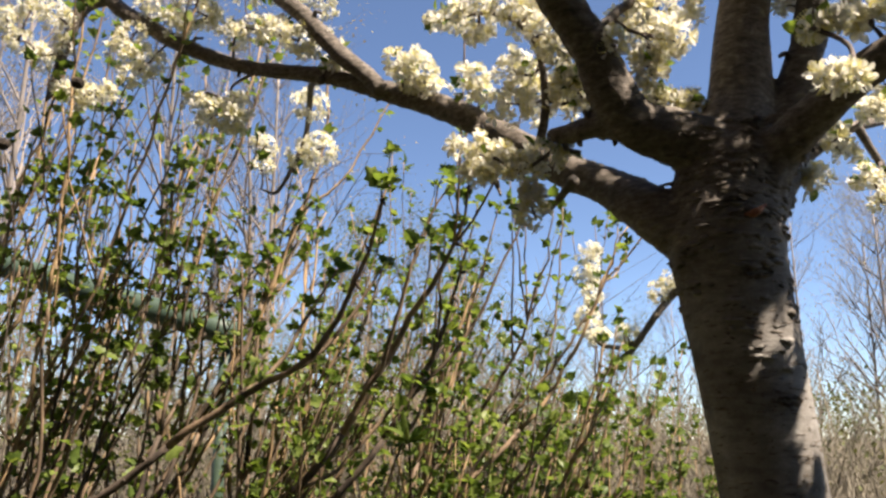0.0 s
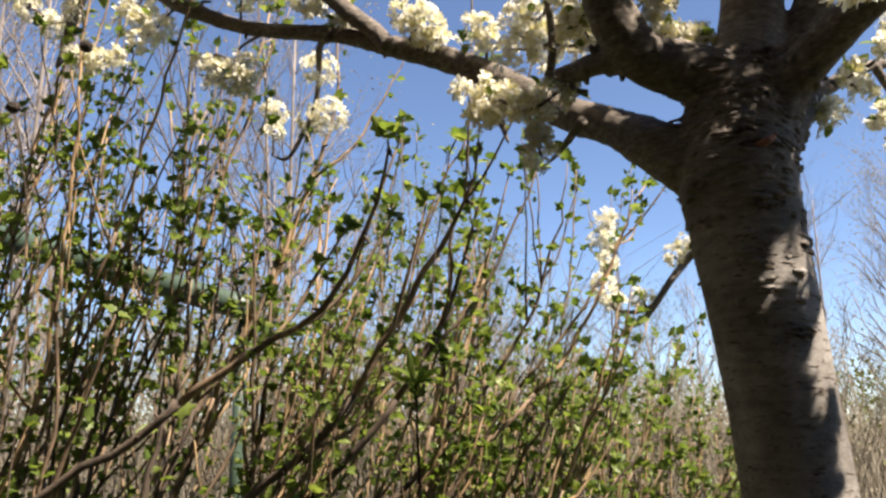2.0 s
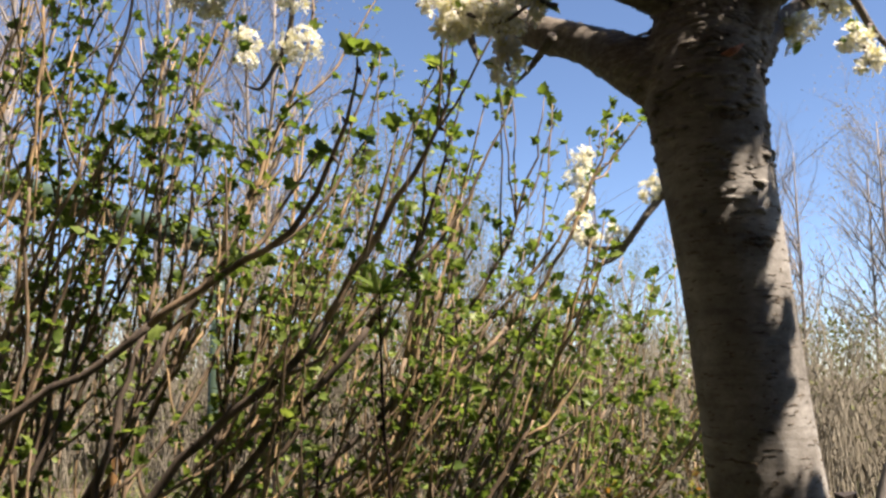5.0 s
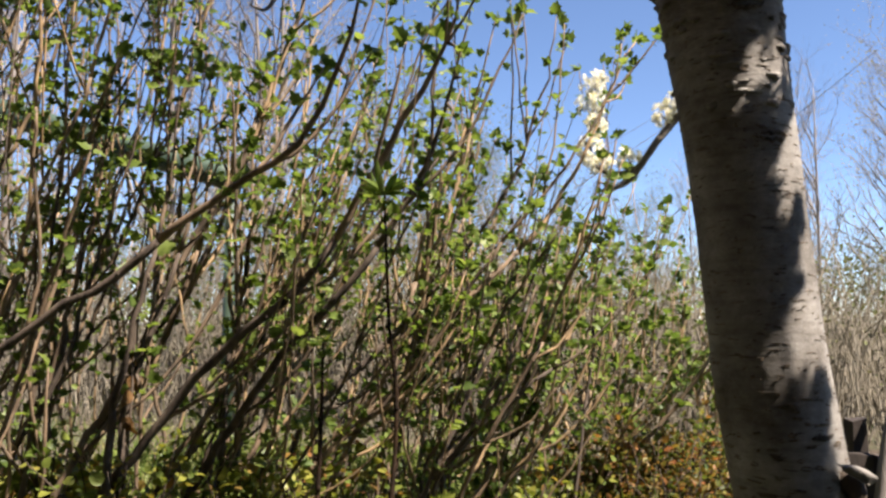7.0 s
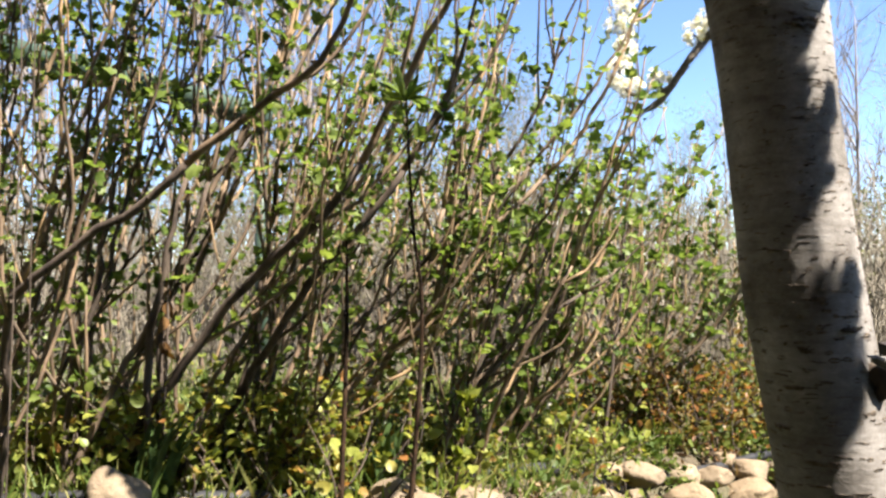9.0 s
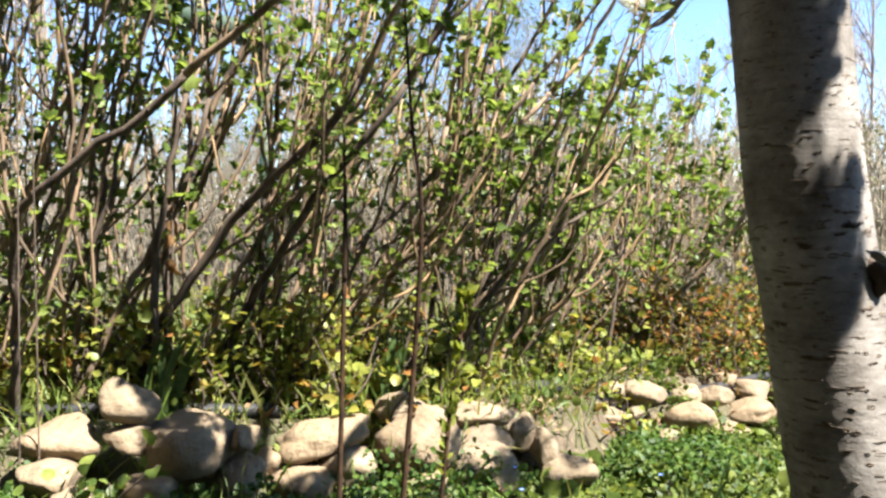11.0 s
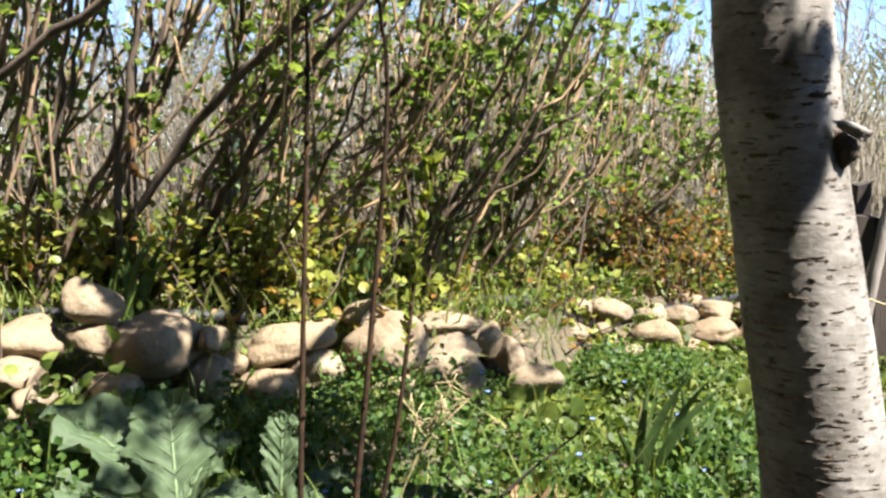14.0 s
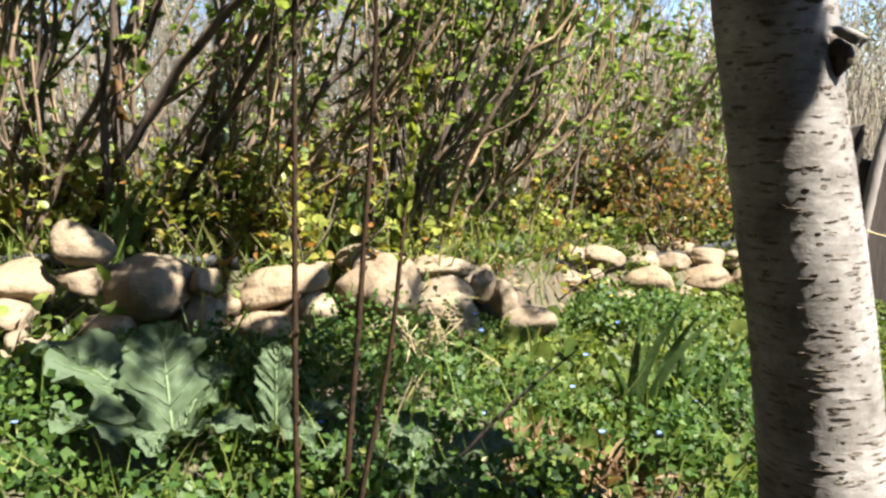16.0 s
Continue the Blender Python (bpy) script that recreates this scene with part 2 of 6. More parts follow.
# ---- mesh helpers ----
class Geo:
    """Collects vertices, faces, UVs and material slots for one mesh."""

    def __init__(self):
        self.v, self.f, self.uv, self.m, self.n = [], [], [], [], 0

    def add(self, verts, faces, slot=0, uvs=None):
        verts = np.asarray(verts, dtype=float)
        self.v.append(verts)
        n = self.n
        self.f.extend(tuple(i + n for i in f) for f in faces)
        self.m.extend([slot] * len(faces))
        self.uv.append(np.zeros((len(verts), 2)) if uvs is None else np.asarray(uvs, dtype=float))
        self.n += len(verts)

    def mesh(self, name, mats, smooth=True):
        me = bpy.data.meshes.new(name)
        me.from_pydata(np.concatenate(self.v).tolist() if self.v else [], [], self.f)
        for mat in mats:
            me.materials.append(mat)
        if self.f:
            me.polygons.foreach_set("material_index", self.m)
            me.polygons.foreach_set("use_smooth", [smooth] * len(self.f))
            uv = np.concatenate(self.uv)
            idx = np.zeros(len(me.loops), dtype=np.int32)
            me.loops.foreach_get("vertex_index", idx)
            me.uv_layers.new(name="UVMap").data.foreach_set("uv", uv[idx].ravel())
        me.update()
        return me


def part(name, geo, mats, parent=None, label="", smooth=True):
    """One mesh object out of a Geo, under its thing."""
    ob = new(name, geo.mesh(name, mats if isinstance(mats, (list, tuple)) else [mats], smooth))
    if parent is not None:
        ob.parent = parent
        ob.matrix_parent_inverse = parent.matrix_basis.inverted()
    if label:
        tagged(ob, label)
    return ob


def thing(name, place, label, category, group="", kind=""):
    ob = new(name)
    ob.empty_display_size = 0.1
    ob.matrix_basis = Matrix.Translation(place)
    return tagged(ob, label, category, group, kind)


def smooth_path(pts, rads, step):
    """Catmull-Rom through pts, resampled at about step metres."""
    pts, rads = [Vector(p) for p in pts], list(rads)
    if len(pts) == 2:
        pts.insert(1, (pts[0] + pts[1]) / 2)
        rads.insert(1, (rads[0] + rads[1]) / 2)
    ext = [pts[0] * 2 - pts[1], *pts, pts[-1] * 2 - pts[-2]]
    out, rr = [], []
    for i in range(len(pts) - 1):
        a, b, c, d = ext[i:i + 4]
        k = max(2, int((c - b).length / step))
        for j in range(k):
            t = j / k
            out.append(0.5 * (2 * b + (c - a) * t + (2 * a - 5 * b + 4 * c - d) * t * t + (3 * b - a - 3 * c + d) * t ** 3))
            rr.append(rads[i] + (rads[i + 1] - rads[i]) * t)
    return out + [pts[-1]], rr + [rads[-1]]


def tube(g, pts, rads, sides=6, step=None, rough=0.0, grain=30.0, slot=0, cap=True):
    """A tapered tube along a path; rough: relief as a share of the radius."""
    if step:
        pts, rads = smooth_path(pts, rads, step)
    P = [Vector(p) for p in pts]
    n = len(P)
    verts, uvs = [], []
    up = Vector((0.3, 1, 0.2))
    along = 0.0
    for i in range(n):
        d = (P[min(i + 1, n - 1)] - P[max(i - 1, 0)])
        d = d.normalized() if d.length > 1e-9 else Vector((0, 0, 1))
        a = up - d * up.dot(d)
        a = a.normalized() if a.length > 1e-6 else d.orthogonal().normalized()
        up = a
        b = d.cross(a)
        if i:
            along += (P[i] - P[i - 1]).length
        for s in range(sides):
            ang = 2 * math.pi * s / sides
            o = a * math.cos(ang) + b * math.sin(ang)
            r = rads[i]
            if rough:
                q = (P[i] + o * r) * grain
                r *= 1 + rough * (noise.noise(q) + 0.5 * noise.noise(q * 2.7))
            verts.append(P[i] + o * r)
            uvs.append((ang * rads[0], along))
    faces = []
    for i in range(n - 1):
        for s in range(sides):
            t = (s + 1) % sides
            faces.append((i * sides + s, i * sides + t, (i + 1) * sides + t, (i + 1) * sides + s))
    if cap:
        faces.append(tuple(range(sides))[::-1])
        faces.append(tuple((n - 1) * sides + s for s in range(sides)))
    g.add([tuple(v) for v in verts], faces, slot, uvs)


def frames_of(dirs, normals):
    """Rotation matrices whose y is dirs and z is about normals."""
    y = dirs / np.linalg.norm(dirs, axis=1, keepdims=True)
    x = np.cross(y, normals)
    x /= np.linalg.norm(x, axis=1, keepdims=True) + 1e-9
    z = np.cross(x, y)
    return np.stack([x, y, z], axis=2)


def scatter(g, template, places, dirs, normals, sizes, slot=0):
    """Sets one leaf shape at many places."""
    if not len(places):
        return
    tv, tf = template
    tv = np.asarray(tv, dtype=float)
    R = frames_of(np.asarray(dirs, float), np.asarray(normals, float))
    v = np.einsum("nij,kj->nki", R, tv) * np.asarray(sizes, float)[:, None, None] + np.asarray(places, float)[:, None, :]
    n, k = v.shape[:2]
    base = g.n
    g.v.append(v.reshape(-1, 3))
    g.uv.append(np.zeros((n * k, 2)))
    g.f.extend(tuple(base + i * k + j for j in f) for i in range(n) for f in tf)
    g.m.extend([slot] * (n * len(tf)))
    g.n += n * k


def leaf_shape(outline, fold=0.25, droop=0.2):
    """A leaf out of the right half of its outline, folded along its rib."""
    half = list(outline)
    rib = [(0.0, y) for y in (0.0, 0.5, 1.0)]
    pts = rib + half + [(-x, y) for x, y in half]
    v = [(x, y, fold * abs(x) - droop * y * y) for x, y in pts]
    k = len(half)
    cut = min(range(k), key=lambda i: abs(half[i][1] - 0.5))
    f = []
    for s in (0, 1):
        o = [3 + s * k + i for i in range(k)]
        lo, hi = [0, *o[:cut + 1], 1], [1, *o[cut:], 2]
        f += [tuple(lo if s == 0 else lo[::-1]), tuple(hi if s == 0 else hi[::-1])]
    return v, f


CURRANT = leaf_shape([(0.34, -0.07), (0.51, 0.2), (0.36, 0.37), (0.45, 0.6), (0.2, 0.7), (0.11, 0.92)], 0.35, 0.25)
OVAL = leaf_shape([(0.16, 0.12), (0.3, 0.34), (0.31, 0.55), (0.2, 0.8)], 0.3, 0.2)
POINTED = leaf_shape([(0.2, 0.06), (0.26, 0.2), (0.3, 0.34), (0.27, 0.5), (0.22, 0.66), (0.08, 0.86)], 0.4, 0.25)
BROAD = leaf_shape([(0.26, 0.04), (0.4, 0.24), (0.44, 0.44), (0.36, 0.66), (0.18, 0.88)], 0.3, 0.3)
ROUND = leaf_shape([(0.3, 0.05), (0.5, 0.3), (0.5, 0.6), (0.3, 0.92)], 0.2, 0.12)
NARROW = leaf_shape([(0.06, 0.15), (0.11, 0.4), (0.1, 0.62), (0.05, 0.85)], 0.4, 0.3)
KITE = ([(0, 0, 0), (0.42, 0.62, 0.1), (0, 1.0, 0), (-0.42, 0.62, 0.1)], [(0, 1, 2), (0, 2, 3)])
BLADE = ([(-0.5, 0, 0), (0.5, 0, 0), (-0.42, 0.4, 0.03), (0.42, 0.4, 0.03), (-0.3, 0.75, -0.05), (0.3, 0.75, -0.05), (0, 1.0, -0.16)], [(0, 1, 3, 2), (2, 3, 5, 4), (4, 5, 6)])


def unit(rng, n, up=0.0):
    d = rng.normal(size=(n, 3))
    d[:, 2] += up
    return d / np.linalg.norm(d, axis=1, keepdims=True)


# ---- the ground ----
def wall_line(x):
    """How far ahead the row of stones lies, at x."""
    return float(np.interp(x, [-3, -1.2, -0.6, -0.15, 0.1, 0.3, 0.55, 0.9, 1.4, 3.0], [1.75, 1.86, 1.98, 2.16, 2.36, 2.55, 3.15, 3.35, 3.74, 4.6]))


def height(x, y):
    foot = float(np.interp(x, [-3, -1, 0, 0.6, 1.3, 4], [0.26, 0.2, 0.13, 0.0, -0.06, -0.1]))
    step = float(np.interp(x, [-3, -0.3, 0.3, 0.8, 4], [0.17, 0.17, 0.18, 0.21, 0.2]))
    w = wall_line(x)
    z = foot * min(1.0, max(0.0, (y + 1.0) / (w + 1.0)))
    s = min(1.0, max(0.0, (y - w + 0.1) / 0.3))
    z += step * s * s * (3 - 2 * s)
    far = min(1.0, max(0.0, (y - w - 1.0) / 4.0))
    z += (0.1 - foot - step) * far * 0.6
    return z + 0.02 * noise.noise((x * 2.1, y * 2.1, 0.0)) + 0.01 * noise.noise((x * 7, y * 7, 3.0))


def ground():
    g = Geo()
    near = np.arange(-3.0, 4.01, 0.07)
    xs = np.concatenate([[-900, -300, -100, -40, -20, -12, -8, -5.5, -4], near, [5, 7, 10, 15, 25, 45, 100, 300, 900]])
    ys = np.concatenate([[-900, -100, -30, -10, -5, -3], np.arange(-2.0, 5.51, 0.07), [6, 7, 8.5, 10, 13, 18, 25, 40, 80, 200, 500, 1500]])
    v = [(x, y, height(x, y)) for y in ys for x in xs]
    w = len(xs)
    f = [(j * w + i, j * w + i + 1, (j + 1) * w + i + 1, (j + 1) * w + i) for j in range(len(ys) - 1) for i in range(w - 1)]
    g.add(v, f)
    tagged(part("ground", g, SOIL), "brown garden soil with moss and litter, rising to a low bank", "ground", kind="structure")


ground()


def shade_wall(name, start, step, turn, count, tall):
    """Plain boarded wall, unseen beside or behind the walk, added to block light."""
    ob = thing(name, (start[0], start[1], 0), "unseen dark plain boarded wall added to block light", "wall", kind="structure")
    for k in range(count):
        g = Geo()
        v = [(a * 0.34, b * 0.12, -0.3 + c * tall) for c in (0, 1) for b in (0, 1) for a in (0, 1)]
        v = [tuple(pose(start[0] + step[0] * k, start[1] + step[1] * k, 0, 0, 0, turn) @ Vector(q)) for q in v]
        g.add(v, [(0, 2, 3, 1), (4, 5, 7, 6), (0, 1, 5, 4), (2, 6, 7, 3), (1, 3, 7, 5), (0, 4, 6, 2)])
        part("board", g, OLD_WOOD, ob, smooth=False)


# three unseen walls, added to cut the fill on the trunk's shaded side
def shade_walls():
    shade_wall("shade_wall_south", (-2.9, -3.6), (0.35, 0), 0, 27, 9.2)
    shade_wall("shade_wall_west", (-2.75, -3.45), (0, 0.35), 90, 17, 9.0)
    shade_wall("shade_wall_east", (2.75, -3.45), (0, 0.35), 90, 9, 5.0)


shade_walls()


# ---- the plum tree ----
def blossom_flowers(g, rng, centre, radius, count, size=0.0165):
    """A tight bunch of five-petalled flowers: slot 0 petals, slot 1 stamens."""
    petal_v = [(0, 0.12, 0), (0.19, 0.42, 0.1), (0.28, 0.78, 0.2), (0.13, 1.12, 0.12), (-0.13, 1.12, 0.14), (-0.28, 0.78, 0.22), (-0.19, 0.42, 0.1), (0, 0.62, 0.06)]
    petal_f = [(0, 1, 7), (1, 2, 7), (2, 3, 7), (3, 4, 7), (4, 5, 7), (5, 6, 7), (6, 0, 7)]
    d = unit(rng, count, 0.25)
    c = np.asarray(centre) + d * radius * rng.uniform(0.45, 1.0, (count, 1)) * np.array([1.0, 1.0, 0.85])
    face = d + 0.45 * rng.normal(size=(count, 3)) + np.array([0.1, -0.1, 0.1])
    face /= np.linalg.norm(face, axis=1, keepdims=True)
    side = np.cross(face, unit(rng, count))
    side /= np.linalg.norm(side, axis=1, keepdims=True)
    other = np.cross(face, side)
    s = size * rng.uniform(0.75, 1.12, count)
    for i in range(5):
        a = 2 * math.pi * i / 5
        out = side * math.cos(a) + other * math.sin(a)
        tilt = rng.uniform(0.0, 0.55, (count, 1))
        scatter(g, (petal_v, petal_f), c, out + face * tilt, face - out * tilt, s, 0)
    for i in range(12):
        a = 2 * math.pi * i / 12
        out = (side * math.cos(a) + other * math.sin(a)) * 0.7 + face
        scatter(g, ([(-0.035, 0, 0), (0.035, 0, 0), (0.025, 0.82, 0), (0.08, 0.88, 0.02), (0, 1.0, 0), (-0.08, 0.88, -0.02), (-0.025, 0.82, 0)], [(0, 1, 2, 6), (6, 2, 3, 4, 5)]), c, out, side + 0.01, s, 1)


def plum_tree():
    rng = np.random.default_rng(5)
    tree = thing("plum_tree", (0.61, 1.18, height(0.61, 1.18)), "plum tree with leaning grey trunk and creamy white blossom", "tree")
    z0 = height(0.61, 1.18)
    axis = [(0.64, 1.18, z0 - 0.12), (0.618, 1.18, 0.2), (0.598, 1.18, 0.32), (0.577, 1.18, 0.47), (0.547, 1.18, 0.63), (0.522, 1.18, 0.77), (0.492, 1.18, 0.97), (0.479, 1.18, 1.1), (0.466, 1.18, 1.25), (0.451, 1.18, 1.385), (0.442, 1.18, 1.465), (0.436, 1.18, 1.55), (0.452, 1.19, 1.66), (0.485, 1.2, 1.786), (0.499, 1.2, 1.908), (0.52, 1.2, 2.036), (0.57, 1.36, 2.25), (0.62, 1.58, 2.5), (0.7, 1.78, 2.75)]
    rads = [0.125, 0.095, 0.0865, 0.0832, 0.0815, 0.0778, 0.0765, 0.0748, 0.0748, 0.079, 0.0815, 0.088, 0.08, 0.052, 0.044, 0.039, 0.032, 0.022, 0.006]
    g = Geo()
    tube(g, axis, rads, 56, 0.012, 0.012, 12.0)
    # the roots of the limbs grow out of the fork in one skin
    tube(g, [(0.45, 1.19, 1.46), (0.41, 1.19, 1.54), (0.35, 1.22, 1.595), (0.295, 1.33, 1.68), (0.218, 1.45, 1.762)], [0.05, 0.056, 0.045, 0.034, 0.031], 24, 0.012, 0.05, 40)
    tube(g, [(0.45, 1.19, 1.6), (0.425, 1.18, 1.68), (0.384, 1.17, 1.706), (0.307, 1.16, 1.728), (0.267, 1.15, 1.773), (0.235, 1.13, 1.841)], [0.05, 0.062, 0.046, 0.039, 0.039, 0.033], 24, 0.012, 0.05, 40)
    tube(g, [(0.46, 1.2, 1.5), (0.48, 1.2, 1.6), (0.512, 1.2, 1.669), (0.559, 1.19, 1.772), (0.598, 1.18, 1.877)], [0.05, 0.054, 0.042, 0.032, 0.026], 24, 0.012, 0.05, 40)
    tube(g, [(0.46, 1.18, 1.54), (0.485, 1.165, 1.63), (0.515, 1.13, 1.679), (0.556, 1.05, 1.722), (0.6, 0.985, 1.755)], [0.045, 0.048, 0.034, 0.028, 0.023], 24, 0.012, 0.05, 40)
    tube(g, [(0.48, 1.2, 1.53), (0.51, 1.2, 1.59), (0.549, 1.22, 1.638), (0.636, 1.3, 1.73)], [0.03, 0.032, 0.021, 0.013], 16, 0.012, 0.05, 40)
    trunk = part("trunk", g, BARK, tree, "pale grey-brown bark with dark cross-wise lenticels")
    skin = trunk.modifiers.new("skin", "REMESH")
    skin.mode, skin.voxel_size, skin.use_smooth_shade = "VOXEL", 0.004, True
    even = trunk.modifiers.new("even", "SMOOTH")
    even.factor, even.iterations = 0.5, 6
    for name, size, depth in (("lumps", 0.08, 0.0025), ("scales", 0.012, 0.001)):
        tex = bpy.data.textures.new(name, "CLOUDS")
        tex.noise_scale, tex.noise_depth = size, 2
        rough_bark = trunk.modifiers.new(name, "DISPLACE")
        rough_bark.texture, rough_bark.strength, rough_bark.texture_coords, rough_bark.mid_level = tex, depth, "LOCAL", 0.5
    pts, rr = smooth_path(axis, rads, 0.01)
    skin_of = trunk.evaluated_get(bpy.context.evaluated_depsgraph_get())

    def on_trunk(z, ang, lift=0.0):
        """The place on the uneven bark at a height and an angle from the front, and the way out of it."""
        i = min(range(len(pts)), key=lambda k: abs(pts[k].z - z))
        o = Vector((math.sin(ang), -math.cos(ang), 0))
        c = Vector((pts[i].x, pts[i].y, z))
        hit, p, _, _ = skin_of.ray_cast(c + o * (rr[i] + 0.05), -o, distance=0.1)
        return (p if hit else c + o * rr[i]) + o * lift, o

    # corky lenticels that stand proud of the bark
    g = Geo()
    for _ in range(1050):
        z = rng.uniform(0.15, 1.6)
        ang = rng.uniform(-1.9, 1.9)
        wide = rng.choice([0.0045, 0.008, 0.0125, 0.019], p=[0.36, 0.38, 0.2, 0.06]) * rng.uniform(0.7, 1.3) * (0.75 if z > 1.05 else 1.0)
        tall = rng.uniform(0.0013, 0.0027)
        n = 7
        row = []
        for k in range(n):
            u = k / (n - 1) * 2 - 1
            p, o = on_trunk(z + 0.0008 * math.sin(2 * u + z * 70), ang + u * wide / 0.08)
            half = tall * math.sqrt(max(0.0, 1 - u * u)) * rng.uniform(0.7, 1.2) + 0.0002
            row.append((p - o * 0.001 + Vector((0, 0, half)), p + o * rng.uniform(0.0006, 0.0013), p - o * 0.001 - Vector((0, 0, half))))
        v = [tuple(q) for r3 in row for q in r3]
        f = []
        for k in range(n - 1):
            a = k * 3
            f += [(a, a + 3, a + 4, a + 1), (a + 1, a + 4, a + 5, a + 2)]
        g.add(v, f)
        if z < 1.0 and rng.random() < 0.5:
            low = [(p3[1] - Vector((0, 0, tall * 0.5)), p3[2] + (p3[1] - p3[2]) * 0.9 - Vector((0, 0, tall * 0.9)), p3[2] - Vector((0, 0, tall * 0.9))) for p3 in row[1:-1]]
            g.add([tuple(q) for r3 in low for q in r3], [(k * 3 + b, k * 3 + 3 + b, k * 3 + 4 + b, k * 3 + 1 + b) for k in range(len(low) - 1) for b in (0, 1)], 1)
    tagged(part("lenticels", g, [LENTICEL, CORK], trunk, "dark corky lenticels across the bark"), kind="stuff")

    # round corky knobs, each with a split across
    for _ in range(230):
        z = rng.uniform(0.2, 1.45)
        ang = rng.uniform(-0.6, 1.6) if rng.random() < 0.85 else rng.uniform(-1.5, 0.0)
        wide, tall, proud = rng.uniform(0.0035, 0.0075) * (1.5 if rng.random() < 0.25 else 0.85) * (1.2 if z < 0.95 else 0.9), rng.uniform(0.002, 0.004) * (1.2 if z < 0.95 else 0.9), rng.uniform(0.0018, 0.0028)
        g = Geo()
        v, n, k = [], 12, 4
        for i in range(k + 1):
            s = 1 - i / k
            for j in range(n):
                a = 2 * math.pi * j / n
                wob = 1 + 0.25 * noise.noise((math.cos(a) * 2 + z * 90, math.sin(a) * 2, ang * 9))
                u, w = math.cos(a) * s * wob, math.sin(a) * s * wob
                p, o = on_trunk(z, ang + u * wide / 0.082)
                crack = 0.9 * math.exp(-(w / 0.3) ** 2) if s < 0.75 else 0.0
                v.append(tuple(p + Vector((0, 0, w * tall)) + o * (-0.0012 + proud * math.sqrt(max(0.0, 1 - s * s)) * (1 - crack))))
        f = [(i * n + j, i * n + (j + 1) % n, (i + 1) * n + (j + 1) % n, (i + 1) * n + j) for i in range(k) for j in range(n)]
        g.add(v, f)
        part("bark_knob", g, CORK, trunk, "tan corky knob with a dark split")

    # bark plates that lift off round the fork
    g = Geo()
    for _ in range(330):
        z = 1.74 - abs(rng.normal()) * 0.17
        ang = rng.uniform(-1.8, 1.9)
        wide, tall, lift = rng.uniform(0.005, 0.016), rng.uniform(0.003, 0.008), rng.uniform(0.002, 0.006)
        v, n = [], 6
        for k in range(n):
            u = k / (n - 1) * 2 - 1
            p, o = on_trunk(z + 0.003 * noise.noise((u * 2, z * 50, ang)), ang + u * wide / 0.085)
            e = 1 - 0.6 * u * u
            h = Vector((0, 0, tall * e * rng.uniform(0.7, 1.2)))
            v += [tuple(p - o * 0.003 + h), tuple(p + o * (lift * e) - h * 0.2), tuple(p + o * (lift * e - 0.0015) - h), tuple(p - o * 0.004 - h * 0.9)]
        g.add(v, [(k * 4 + b, k * 4 + 4 + b, k * 4 + 5 + b, k * 4 + 1 + b) for k in range(n - 1) for b in range(3)])
    tagged(part("bark_plates", g, BARK, trunk, "rough lifting bark plates"), kind="stuff")

    # wound scars, and the torn stub low on the sunny side
    for z, ang, w, h in ((1.565, 0.05, 0.028, 0.007), (1.585, -0.35, 0.03, 0.006), (1.48, 0.1, 0.022, 0.012), (0.905, 0.3, 0.015, 0.004), (1.3, 0.25, 0.022, 0.011)):
        g = Geo()
        row = []
        n = 11
        for k in range(n):
            u = k / (n - 1) * 2 - 1
            p, o = on_trunk(z + 0.004 * noise.noise((u * 3, z * 9, 0)), ang + u * w / 0.08)
            half = h * math.sqrt(max(0.0, 1 - u * u)) * (1 + 0.5 * noise.noise((u * 5, z * 31, 2))) + 0.0004
            row.append([p - o * 0.004 + Vector((0, 0, half)), p + o * 0.004 + Vector((0, 0, half * 0.5)), p - o * 0.002, p + o * 0.004 - Vector((0, 0, half * 0.5)), p - o * 0.004 - Vector((0, 0, half))])
        f = [(a * 5 + b, a * 5 + 5 + b, a * 5 + 6 + b, a * 5 + 1 + b) for a in range(n - 1) for b in range(4)]
        g.add([tuple(q) for r5 in row for q in r5], f)
        part("scar", g, LENTICEL, trunk, "dark healed wound scar")
    p, o = on_trunk(1.566, 0.12, 0.002)
    g = Geo()
    tube(g, [p - o * 0.006 + Vector((-0.016, 0, -0.004)), p + o * 0.004, p + o * 0.002 + Vector((0.017, 0, 0.012))], [0.003, 0.006, 0.0015], 8, 0.003, 0.3, 200)
    part("wound", g, CUT_WOOD, trunk, "raw reddish wood in a torn wound")
    g = Geo()
    tube(g, [(0.54, 1.145, 0.852), (0.56, 1.122, 0.847), (0.569, 1.115, 0.836), (0.566, 1.118, 0.823), (0.56, 1.125, 0.81)], [0.018, 0.016, 0.013, 0.009, 0.003], 14, 0.004, 0.3, 90)
    stub = part("branch_stub", g, OLD_STEM, tree, "broken dark hollow stub under a curl of bark")
    g = Geo()
    n, k = 14, 8
    sheet = []
